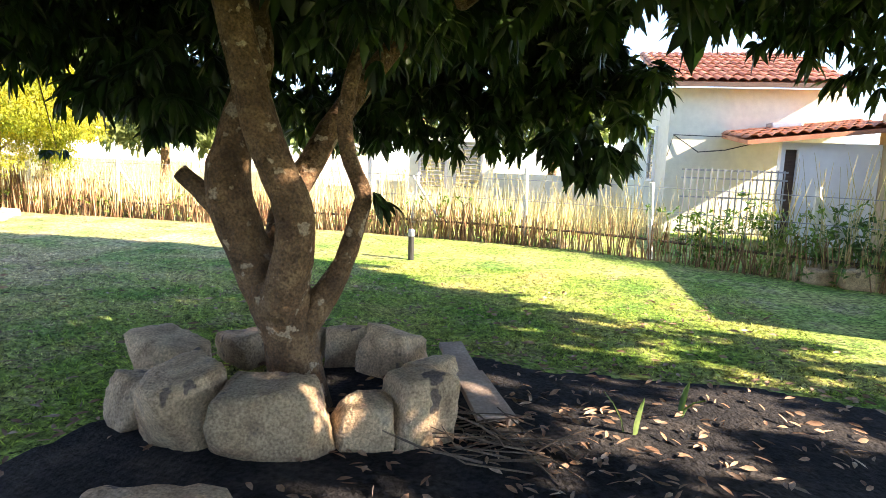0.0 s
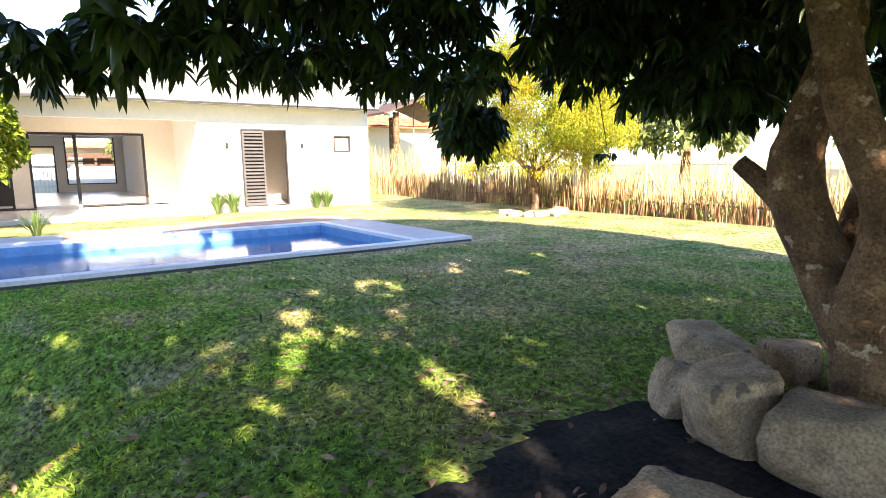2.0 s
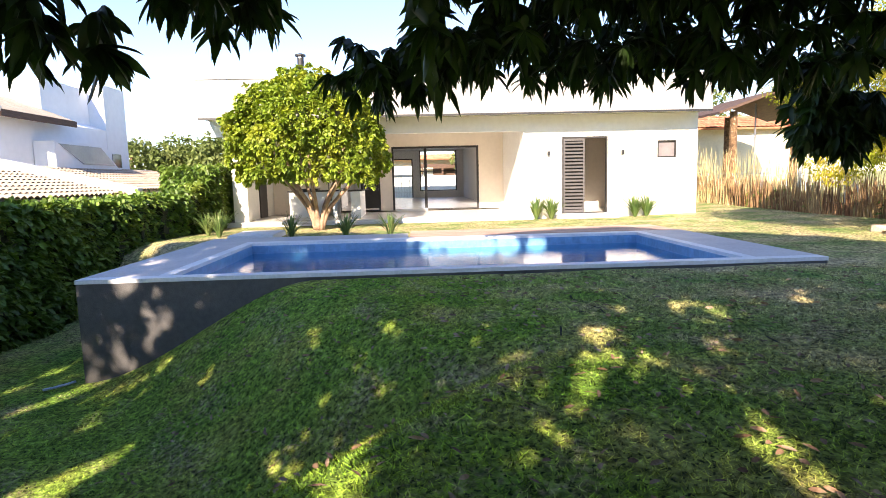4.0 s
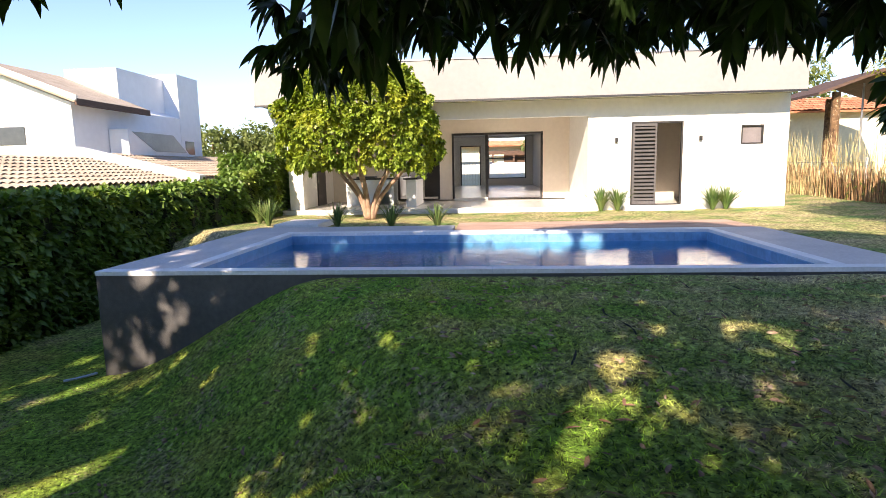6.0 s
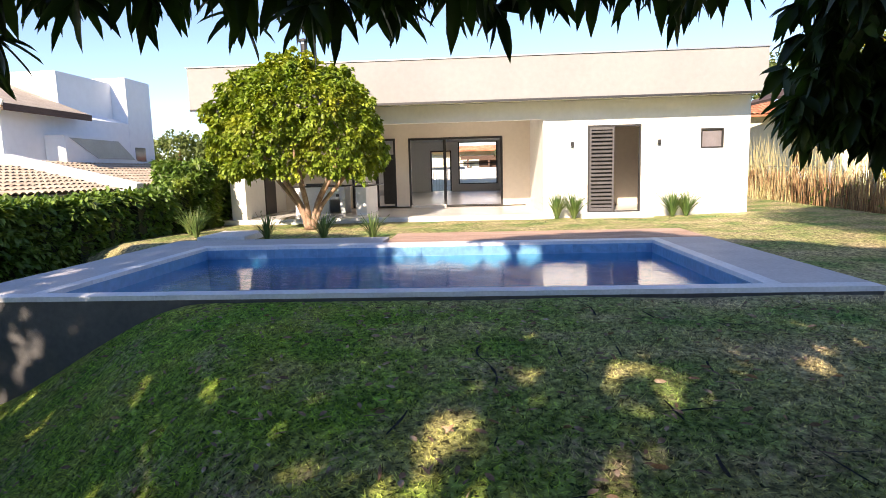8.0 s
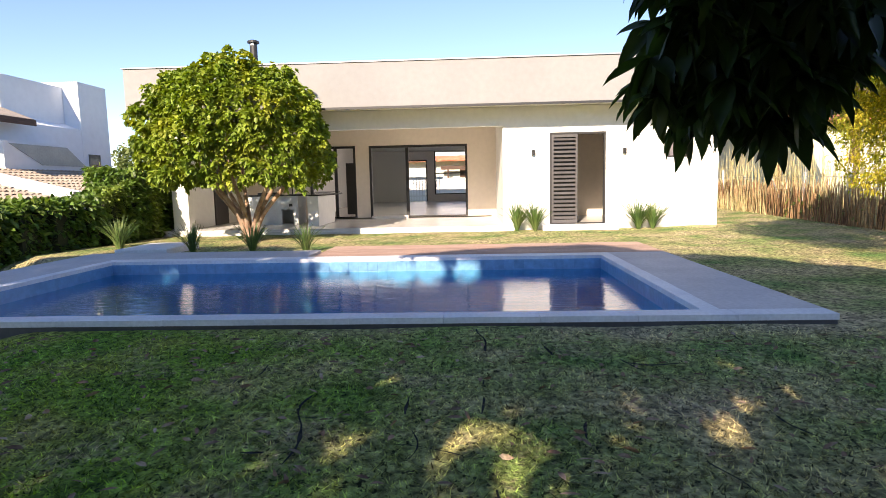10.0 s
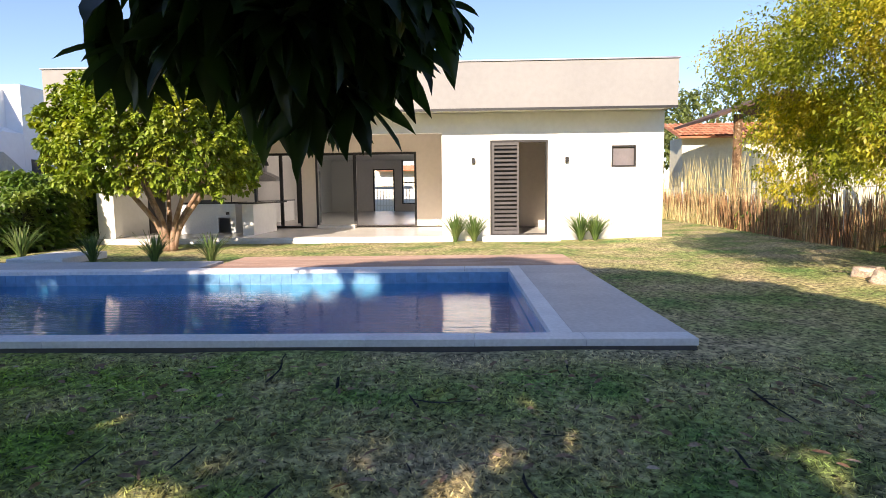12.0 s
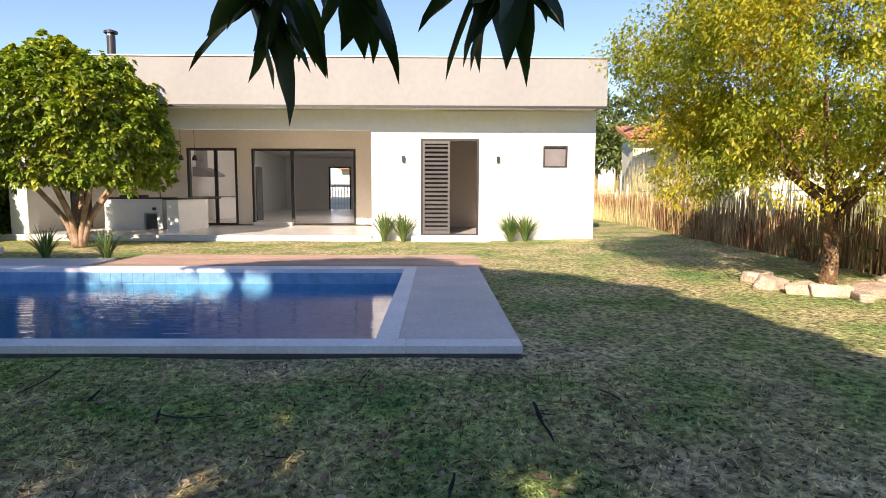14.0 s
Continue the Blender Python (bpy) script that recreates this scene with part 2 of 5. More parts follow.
M_CREAM = mat("cream_render", [(0.62, 0.60, 0.47), (0.70, 0.68, 0.56)], 0.8, 0.9, 0.2, 40, fine=0.06)
M_OCHRE = mat("ochre_render", [(0.52, 0.36, 0.20), (0.60, 0.44, 0.27)], 0.9, 0.9, 0.2, 40, fine=0.08)
M_NBWHITE = mat("neighbour_white", [(0.72, 0.74, 0.78), (0.78, 0.80, 0.83)], 0.4, 0.9, 0.1, 40, fine=0.03)
M_POST = mat("white_post_paint", [(0.62, 0.60, 0.55), (0.74, 0.72, 0.68)], 3, 0.85, 0.2, fine=0.1)
M_STEEL = mat("galvanised_steel", [(0.30, 0.31, 0.33), (0.42, 0.43, 0.45)], 4, 0.4, 0.05, metal=0.7, fine=0.1)
M_SWORD = mat("strap_leaf", [(0.05, 0.10, 0.03), (0.10, 0.17, 0.045), (0.19, 0.23, 0.08)], 3, 0.5, 0, vary=0.35, island=True, translucent=0.2)
M_WOODDARK = mat("dark_timber", [(0.07, 0.04, 0.028), (0.12, 0.07, 0.05)], 4, 0.8, 0.3, 40, stretch=(1, 1, 6), fine=0.2)
M_GRANITE = mat("black_granite", [(0.02, 0.02, 0.02), (0.035, 0.033, 0.033)], 8, 0.2, 0, fine=0.2)
M_PLASTIC = mat("black_plastic", [(0.02, 0.02, 0.022), (0.03, 0.03, 0.032)], 6, 0.4, 0, fine=0.1)
M_BLUETILE2 = mat("pale_blue_counter_tile", [(0.55, 0.58, 0.60), (0.64, 0.66, 0.67)], 2, 0.4, 0.03, fine=0.05)
M_GLASS = glass("clear_glass")


def water():
    m = bpy.data.materials.new("pool_water")
    m.use_nodes = True
    nt = m.node_tree
    n, l = nt.nodes, nt.links
    n.remove(n["Principled BSDF"])
    body, gloss, fres, mix = (n.new("ShaderNode" + k) for k in ("BsdfTransparent", "BsdfGlossy", "LayerWeight", "MixShader"))
    body.inputs["Color"].default_value = (0.24, 0.85, 0.97, 1)
    gloss.inputs["Roughness"].default_value = 0.01
    steep, share = n.new("ShaderNodeMath"), n.new("ShaderNodeMath")
    steep.operation, share.operation = "POWER", "MULTIPLY_ADD"
    l.new(fres.outputs["Facing"], steep.inputs[0])
    steep.inputs[1].default_value = 5.0
    l.new(steep.outputs[0], share.inputs[0])
    share.inputs[1].default_value, share.inputs[2].default_value = 0.98, 0.02
    l.new(share.outputs[0], mix.inputs[0])
    l.new(body.outputs[0], mix.inputs[1])
    l.new(gloss.outputs[0], mix.inputs[2])
    l.new(mix.outputs[0], n["Material Output"].inputs[0])
    geo, mp = n.new("ShaderNodeNewGeometry"), n.new("ShaderNodeMapping")
    mp.inputs["Scale"].default_value = (3.4, 0.8, 1)
    mp.inputs["Rotation"].default_value = (0, 0, 0.25)
    l.new(geo.outputs["Position"], mp.inputs[0])
    w = n.new("ShaderNodeTexNoise")
    w.inputs["Scale"].default_value, w.inputs["Detail"].default_value = 4.2, 2.5
    l.new(mp.outputs[0], w.inputs["Vector"])
    bp = n.new("ShaderNodeBump")
    bp.inputs["Strength"].default_value, bp.inputs["Distance"].default_value = 0.6, 0.010
    l.new(w.outputs[0], bp.inputs["Height"])
    l.new(bp.outputs[0], gloss.inputs["Normal"])
    l.new(bp.outputs[0], fres.inputs["Normal"])
    return m


M_WATER = water()


# ---------------------------------------------------------------- building tools
class Build:
    """Collects boxes, tubes and the like into one mesh."""

    def __init__(self):
        self.v, self.f, self.weld = [], [], False

    def box(self, x0, x1, y0, y1, z0, z1):
        k = len(self.v)
        self.v += [(x, y, z) for z in (z0, z1) for x, y in ((x0, y0), (x1, y0), (x1, y1), (x0, y1))]
        self.f += [tuple(k + i for i in q) for q in ((3, 2, 1, 0), (4, 5, 6, 7), (0, 1, 5, 4), (1, 2, 6, 5), (2, 3, 7, 6), (3, 0, 4, 7))]
        return self

    def obox(self, m, sx, sy, sz):
        """A box of that size centred on the pose m."""
        k = len(self.v)
        for z in (-0.5, 0.5):
            for x, y in ((-0.5, -0.5), (0.5, -0.5), (0.5, 0.5), (-0.5, 0.5)):
                self.v.append(tuple(m @ Vector((x * sx, y * sy, z * sz))))
        self.f += [tuple(k + i for i in q) for q in ((3, 2, 1, 0), (4, 5, 6, 7), (0, 1, 5, 4), (1, 2, 6, 5), (2, 3, 7, 6), (3, 0, 4, 7))]
        return self

    def beam(self, a, b, w, h):
        a, b = Vector(a), Vector(b)
        m = Matrix.Translation((a + b) / 2) @ (b - a).to_track_quat("X", "Z").to_matrix().to_4x4()
        return self.obox(m, (b - a).length, w, h)

    def tube(self, points, radii, sides=8, cap=True, wobble=0.0, rng=None):
        points = [Vector(p) for p in points]
        k = len(self.v)
        ref = Vector((0.31, 0.17, 0.93))
        for i, p in enumerate(points):
            d = points[min(i + 1, len(points) - 1)] - points[max(i - 1, 0)]
            d.normalize()
            u = d.cross(ref) if i == 0 else u - d * u.dot(d)
            if u.length < 0.05:
                u = d.cross(Vector((1, 0, 0)))
            u.normalize()
            w = d.cross(u)
            for s in range(sides):
                a = 2 * math.pi * s / sides
                r = radii[i] * (1 + (rng.uniform(-wobble, wobble) if rng else 0))
                self.v.append(tuple(p + (u * math.cos(a) + w * math.sin(a)) * r))
        for i in range(len(points) - 1):
            for s in range(sides):
                a, b = k + i * sides + s, k + i * sides + (s + 1) % sides
                self.f.append((a, a + sides, b + sides, b))
        if cap:
            self.f.append(tuple(k + s for s in range(sides)))
            self.f.append(tuple(k + (len(points) - 1) * sides + s for s in reversed(range(sides))))
        return self

    def prism(self, outline, axis, a, b):
        """An outline in the plane across the axis, drawn out from a to b. outline: pairs of the two other coordinates."""
        k, n = len(self.v), len(outline)
        for c in (a, b):
            for p, q in outline:
                self.v.append({"x": (c, p, q), "y": (p, c, q), "z": (p, q, c)}[axis])
        self.f.append(tuple(k + i for i in reversed(range(n))))
        self.f.append(tuple(k + n + i for i in range(n)))
        for i in range(n):
            j = (i + 1) % n
            self.f.append((k + i, k + j, k + n + j, k + n + i))
        return self

    def mesh(self, name, smooth=False):
        if self.weld:
            seen, idx, vs = {}, [], []
            for p in self.v:
                key = tuple(round(c, 5) for c in p)
                if key not in seen:
                    seen[key] = len(vs)
                    vs.append(p)
                idx.append(seen[key])
            self.v, self.f = vs, [tuple(idx[i] for i in f) for f in self.f]
        me = bpy.data.meshes.new(name)
        me.from_pydata(self.v, [], self.f)
        if smooth:
            me.polygons.foreach_set("use_smooth", [True] * len(me.polygons))
        me.update()
        return me


def thing(name, label, category, group="", kind="", at=(0, 0, 0)):
    ob = new(name)
    ob.location = at
    ob.empty_display_size = 0.1
    return tagged(ob, label, category, group, kind)


def placed(ob):
    """Where an object stands in the world."""
    m = ob.matrix_parent_inverse @ ob.matrix_basis
    return placed(ob.parent) @ m if ob.parent else ob.matrix_basis.copy()


def part(name, shape, material, parent, label="", smooth=False, bevel=0.0, at=None):
    """One mesh object under a thing or a part. shape is a Build or a mesh, in the world's coordinates unless at is given."""
    me = shape.mesh(name, smooth) if isinstance(shape, Build) else shape
    if not me.materials:
        me.materials.append(material)
    ob = new(name, me)
    if parent is not None:
        ob.parent = parent
        ob.matrix_parent_inverse = placed(parent).inverted()
    if at is not None:
        ob.location = at
    if bevel:
        mod = ob.modifiers.new("edge", "BEVEL")
        mod.width, mod.segments, mod.limit_method = bevel, 2, "ANGLE"
    if label:
        ob["label"] = label
    return ob


def solo(name, shape, material, label, category, group="", kind="", smooth=False, bevel=0.0):
    return tagged(part(name, shape, material, None, "", smooth, bevel), label, category, group, kind)


def wall_with_openings(b, axis, a0, a1, u0, u1, z0, z1, holes):
    """Fills b with a wall between a0 and a1 on its axis, from u0 to u1, less the holes (u0, u1, z0, z1)."""
    b.weld = True
    us = sorted({u0, u1, *[h[0] for h in holes], *[h[1] for h in holes]})
    for p, q in zip(us, us[1:]):
        spans = sorted((h[2], h[3]) for h in holes if h[0] <= p and h[1] >= q)
        z = z0
        for s, e in [*spans, (z1, z1)]:
            if s > z:
                b.box(a0, a1, p, q, z, s) if axis == "x" else b.box(p, q, a0, a1, z, s)
            z = max(z, e)
    return b


COARSE = ((0.26, 0.42), (0.64, 0.44))
MIDDLE = ((0.20, 0.36), (0.48, 0.48), (0.78, 0.32))
FINE = ((0.10, 0.20), (0.28, 0.42), (0.48, 0.48), (0.68, 0.40), (0.86, 0.20))


def leaf_cloud(name, centres, normals, length, width, rng, leaves=10, droop=0.4, curl=0.25, spread=1.0, jitter=0.0, sections=COARSE):
    """Leaf rosettes as one mesh: each leaf is a blade folded along its middle, with the given cross-sections (place, half width)."""
    c = np.asarray(centres, float)
    nrm = np.asarray(normals, float)
    n = len(c)
    N = n * leaves
    C = np.repeat(c, leaves, 0) + rng.normal(0, jitter, (N, 3)) if jitter else np.repeat(c, leaves, 0)
    D = rng.normal(0, 1, (N, 3))
    D /= np.linalg.norm(D, axis=1)[:, None]
    D = D * spread + np.repeat(nrm, leaves, 0)
    D[:, 2] -= droop
    D /= np.linalg.norm(D, axis=1)[:, None] + 1e-9
    side = np.cross(D, rng.normal(0, 0.5, (N, 3)) + np.array([0, 0, 1.0]))
    side /= np.linalg.norm(side, axis=1)[:, None] + 1e-9
    up = np.cross(side, D)
    L = (length * rng.uniform(0.65, 1.2, N))[:, None]
    W = (width * rng.uniform(0.75, 1.2, N))[:, None]
    sag = np.array([0, 0, -1.0]) * L * curl
    S = len(sections)
    K = 3 * S + 2
    V = np.empty((N, K, 3))
    V[:, 0] = C
    for k, (t, w) in enumerate(sections):
        mid = C + D * L * t + sag * t * t
        V[:, 1 + 3 * k] = mid - side * W * w + up * W * 0.16
        V[:, 2 + 3 * k] = mid
        V[:, 3 + 3 * k] = mid + side * W * w + up * W * 0.16
    V[:, K - 1] = C + D * L + sag
    faces = [(0, 2, 1), (0, 3, 2)]
    for k in range(S - 1):
        q = 1 + 3 * k
        faces += [(q, q + 1, q + 4), (q, q + 4, q + 3), (q + 1, q + 2, q + 5), (q + 1, q + 5, q + 4)]
    q = 1 + 3 * (S - 1)
    faces += [(q, q + 1, K - 1), (q + 1, q + 2, K - 1)]
    F = (np.arange(N)[:, None, None] * K + np.array(faces)[None]).reshape(-1, 3)
    me = bpy.data.meshes.new(name)
    me.vertices.add(N * K)
    me.vertices.foreach_set("co", V.reshape(-1))
    me.loops.add(len(F) * 3)
    me.loops.foreach_set("vertex_index", F.reshape(-1))
    me.polygons.add(len(F))
    me.polygons.foreach_set("loop_start", np.arange(len(F)) * 3)
    me.polygons.foreach_set("use_smooth", np.ones(len(F), bool))
    me.update(calc_edges=True)
    return me


def blob(r, seed, squash=(1, 1, 1), rough=0.16, cuts=4):
    """An uneven boulder about its own centre: a ball cut back by broad planes, with worn edges and pits."""
    g = random.Random(seed * 17 + 3)
    planes = [(Vector((g.gauss(0, 1), g.gauss(0, 1), g.gauss(0, 0.8))).normalized(), g.uniform(0.62, 0.80)) for _ in range(8)]
    for ax in ((1, 0, 0), (-1, 0, 0), (0, 1, 0), (0, -1, 0), (0, 0, 1), (0, 0, -1)):
        planes.append((Vector([c + g.gauss(0, 0.16) for c in ax]).normalized(), g.uniform(0.54, 0.64)))
    bm = bmesh.new()
    bmesh.ops.create_icosphere(bm, subdivisions=cuts, radius=1)
    off = Vector((seed * 3.7, seed * 1.9, seed * 5.1))
    for v in bm.verts:
        p = v.co.copy()
        cut = sorted([k / p.dot(nv) for nv, k in planes if p.dot(nv) > 0.05] + [1.0, 1.2])
        d = min(1.0, cut[0]) - 0.022 * max(0.0, 1 - (cut[1] - cut[0]) / 0.06)
        d *= 1.62 * (1 + rough * 0.35 * noise.noise(p * 1.6 + off) + 0.05 * noise.noise(p * 5 + off) + 0.02 * noise.noise(p * 13 + off))
        v.co = Vector((p.x * squash[0], p.y * squash[1], p.z * squash[2])) * r * d
    me = bpy.data.meshes.new("stone")
    bm.to_mesh(me)
    bm.free()
    me.polygons.foreach_set("use_smooth", [True] * len(me.polygons))
    return me


def smooth01(u):
    u = min(1.0, max(0.0, u))
    return u * u * (3 - 2 * u)


# ---------------------------------------------------------------- ground
POOL_X0, POOL_X1, POOL_Y0, POOL_Y1 = -11.70, -7.92, -2.92, 4.69
DECK_X0, DECK_X1, DECK_Y0, DECK_Y1 = -12.0, -7.71, -4.03, 5.73


def ground_z(x, y):
    y0 = -0.9 + 0.75 * (x + 7.6) if x < -4.4 else 1.5 - 0.8 * (x + 4.4)
    if x < -7.6:
        y0 = -0.9 - 0.6 * min(4.0, -7.6 - x)
        if x < -11.9:
            y0 = -3.3 - 1.5 * (-11.9 - x)
    drop = 1.24 * smooth01((y0 - y) / 3.1)
    if x < -11.9:
        drop *= 1 - smooth01((-11.9 - x) / 2.5)
    z = -0.045 - drop
    z += 0.018 * noise.noise(Vector((x * 0.9, y * 0.9, 3)))
    if x < -12:
        z -= 0.03 * smooth01((-12 - x) / 4)
    if y > 6.5:
        z += 0.02 * (min(y, 14) - 6.5)
    return z


def near_soil(x, y):
    """How far inside the bare dark soil round the mango tree a place lies (above 0: inside)."""
    u, v = x - 0.45, y - 2.05
    edge = 2.45 + 0.45 * noise.noise(Vector((x * 0.8, y * 0.8, 7))) + 0.12 * noise.noise(Vector((x * 4, y * 4, 2)))
    return edge - math.hypot(u * (1.06 if u < 0 else 0.85), v * (1.25 if v > 0 else 0.9))


def axis_steps(stops):
    """Coordinates from (start, step) pairs up to the last start."""
    out = []
    for (a, s), (b, _) in zip(stops, stops[1:]):
        k = max(1, round((b - a) / s))
        out += [a + (b - a) * i / k for i in range(k)]
    return out + [stops[-1][0]]


gx = axis_steps([(-400, 60), (-60, 8), (-24, 1.0), (DECK_X0, 0.3), (DECK_X1, 0.12), (4, 0.6), (16, 8), (60, 60), (400, 1)])
gy = axis_steps([(-400, 60), (-60, 8), (-14, 1.0), (DECK_Y0, 0.14), (DECK_Y1, 0.14), (9.0, 0.5), (20, 8), (60, 60), (400, 1)])
lawn_b, soil_b = Build(), Build()
for b in (lawn_b,):
    b.v = [(x, y, ground_z(x, y)) for y in gy for x in gx]
nx = len(gx)
for j in range(len(gy) - 1):
    for i in range(nx - 1):
        cx, cy = (gx[i] + gx[i + 1]) / 2, (gy[j] + gy[j + 1]) / 2
        if DECK_X0 < cx < DECK_X1 and DECK_Y0 < cy < DECK_Y1:
            continue
        lawn_b.f.append((j * nx + i, j * nx + i + 1, (j + 1) * nx + i + 1, (j + 1) * nx + i))
ground = solo("ground", lawn_b, M_GRASS, "mown green lawn with dry patches", "ground", kind="structure", smooth=True)
# bare soil, a sheet of its own a little above the lawn
sx, sy = np.arange(-2.6, 4.2, 0.045), np.arange(-1.4, 4.6, 0.045)
soil_b.v = [(x, y, ground_z(x, y) + 0.010 + 0.006 * noise.noise(Vector((x * 7, y * 7, 1))) - (0.0 if near_soil(x, y) > 0.12 else 0.03)) for y in sy for x in sx]
for j in range(len(sy) - 1):
    for i in range(len(sx) - 1):
        if near_soil(sx[i] + 0.022, sy[j] + 0.022) > 0:
            k = j * len(sx) + i
            soil_b.f.append((k, k + 1, k + 1 + len(sx), k + len(sx)))
solo("soil_bed", soil_b, M_SOIL, "bare dark soil under the mango tree", "soil", kind="structure", smooth=True)

# ---------------------------------------------------------------- pool
pool = thing("pool", "rectangular blue tiled swimming pool with white coping", "pool", kind="structure", at=(-9.8, 0.9, 0))
TOP = 0.04
t = 0.15
b = Build()
b.box(POOL_X0 - t, POOL_X0, POOL_Y0 - t, POOL_Y1 + t, -1.5, -0.012).box(POOL_X1, POOL_X1 + 0.08, POOL_Y0 - t, POOL_Y1 + t, -1.5, -0.012)
b.box(POOL_X0, POOL_X1, POOL_Y0 - t, POOL_Y0, -1.5, -0.012).box(POOL_X0, POOL_X1, POOL_Y1, POOL_Y1 + t, -1.5, -0.012)
b.box(POOL_X0 - t, POOL_X1 + 0.08, POOL_Y0 - t, POOL_Y1 + t, -1.32, -1.2)
part("basin", b, M_POOLTILE, pool, "blue tiled basin")
water_me = bpy.data.meshes.new("water")
water_me.from_pydata([(POOL_X0, POOL_Y0, -0.17), (POOL_X1, POOL_Y0, -0.17), (POOL_X1, POOL_Y1, -0.17), (POOL_X0, POOL_Y1, -0.17)], [], [(0, 1, 2, 3)])
w = part("water", water_me, M_WATER, pool, "still clear water with small ripples")
w.visible_shadow = False
# outer retaining wall
b = Build()
b.box(DECK_X1 - 0.12, DECK_X1 - 0.01, DECK_Y0 + 0.01, DECK_Y1 - 0.01, -1.9, -0.012)
b.box(DECK_X0 + 0.01, DECK_X1 - 0.12, DECK_Y0 + 0.01, DECK_Y0 + 0.2, -1.9, -0.012)
b.box(DECK_X0 + 0.01, DECK_X1 - 0.12, DECK_Y1 - 0.2, DECK_Y1 - 0.01, -0.6, -0.012)
b.box(DECK_X0 + 0.01, DECK_X0 + 0.14, DECK_Y0 + 0.2, DECK_Y1 - 0.2, -0.6, -0.012)
part("retaining_wall", b, M_POOLWALL, pool, "dark grey rendered retaining wall")


def slab_row(name, x0, x1, y0, y1, material, count, along, parent, z0=-0.012, z1=TOP, gap=0.004):
    """A row of slabs between two corners, each an object of its own on one shared mesh."""
    sx, sy = x1 - x0, y1 - y0
    dx, dy = (sx / count, sy) if along == "x" else (sx, sy / count)
    me = Build().box(-dx / 2 + gap / 2, dx / 2 - gap / 2, -dy / 2 + gap / 2, dy / 2 - gap / 2, z0, z1).mesh(name)
    me.materials.append(material)
    for i in range(count):
        ob = new(name, me)
        ob.parent = parent
        ob.matrix_parent_inverse = parent.matrix_basis.inverted()
        ob.location = ((x0 + dx * (i + 0.5)), (y0 + y1) / 2, 0) if along == "x" else ((x0 + x1) / 2, y0 + dy * (i + 0.5), 0)


cw = 0.17
slab_row("coping", POOL_X1, DECK_X1, DECK_Y0, DECK_Y1, M_COPING, 12, "y", pool)
slab_row("coping", POOL_X0 - 0.29, POOL_X0, POOL_Y0 - cw, POOL_Y1 + cw, M_COPING, 10, "y", pool)
slab_row("coping", POOL_X0, POOL_X1, POOL_Y0 - cw, POOL_Y0, M_COPING, 5, "x", pool)
slab_row("coping", POOL_X0, POOL_X1, POOL_Y1, POOL_Y1 + cw, M_COPING, 5, "x", pool)
slab_row("deck_tile", POOL_X0 - 0.29, POOL_X1, POOL_Y1 + cw, DECK_Y1, M_DECKTILE, 5, "x", pool, gap=0.002)
slab_row("deck_tile", POOL_X0 - 0.29, POOL_X1, DECK_Y0, POOL_Y0 - cw, M_DECKTILE, 5, "x", pool, gap=0.002)
slab_row("deck_tile", -12.9, POOL_X0 - 0.293, DECK_Y0, 0.1, M_DECKTILE, 5, "y", pool, z0=-0.05, gap=0.002)
# band of small tiles round the water line
me = Build().box(-0.004, 0.004, -0.0735, 0.0735, -0.065, 0.065).mesh("border_tile")
me.materials.append(M_POOLTILE)
n_band = int((POOL_Y1 - POOL_Y0) / 0.15)
for i in range(n_band):
    ob = new("border_tile", me)
    ob.parent = pool
    ob.matrix_parent_inverse = pool.matrix_basis.inverted()
    ob.location = (POOL_X0 + 0.003, POOL_Y0 + 0.075 + i * 0.15, -0.085)
n_band = int((POOL_X1 - POOL_X0) / 0.15)
for i in range(n_band):
    ob = new("border_tile", me)
    ob.parent = pool
    ob.matrix_parent_inverse = pool.matrix_basis.inverted()
    ob.location, ob.rotation_euler = (POOL_X0 + 0.075 + i * 0.15, POOL_Y1 - 0.003, -0.085), (0, 0, radians(90))

wood_deck = thing("wooden_deck", "low reddish-brown plank deck behind the pool", "deck", at=(-12.9, 3.0, 0))
slab_row("plank", -13.75, -12.02, 0.14, 5.82, M_WOODDECK, 12, "x", wood_deck, z0=-0.04, z1=0.012, gap=0.012)
for y in (0.2, 2.9, 5.68):
    part("joist", Build().box(-13.72, -12.05, y, y + 0.08, -0.12, -0.042), M_WOODDARK, wood_deck)

# ---------------------------------------------------------------- house
HX, BX = -17.80, -21.68          # wing front, terrace back wall
WL, WR, HL = 3.58, 8.95, -5.60   # wing's ends, terrace's far end
SOFFIT, ROOF = 3.03, 4.07
DOOR = (4.76, 6.16, 0.06, 2.37)
WIN = (7.70, 8.29, 1.69, 2.21)
SLIDE = (-0.504, 2.67, 0.10, 2.40)
SIDE = (-2.47, -0.95, 0.10, 2.41)
house = thing("house", "single-storey white modern house with deep taupe roof fascia", "house", at=(-19, 2, 0))
b = wall_with_openings(Build(), "x", HX - 0.2, HX, WL, WR, -0.3, SOFFIT, [DOOR, WIN])
part("wing_wall", b, M_WHITE, house, "white rendered front wall")
# its opening is out of view, added to let sky light into the rooms
b = wall_with_openings(Build(), "y", WR - 0.2, WR, -37.2, HX - 0.2, -0.3, SOFFIT, [(-27.8, -22.2, 0.3, 2.8)])
part("side_wall", b, M_WHITE, house)
b = Build().box(BX - 0.2, HX - 0.2, WL, WL + 0.2, -0.3, SOFFIT)
part("terrace_side_wall", b, M_WHITE, house)
part("terrace_beam", Build().box(HX - 0.2, HX, HL, WL, 2.57, SOFFIT), M_WHITE, house)
b = wall_with_openings(Build(), "x", BX - 0.2, BX, HL, WL, -0.3, SOFFIT, [SLIDE, SIDE])
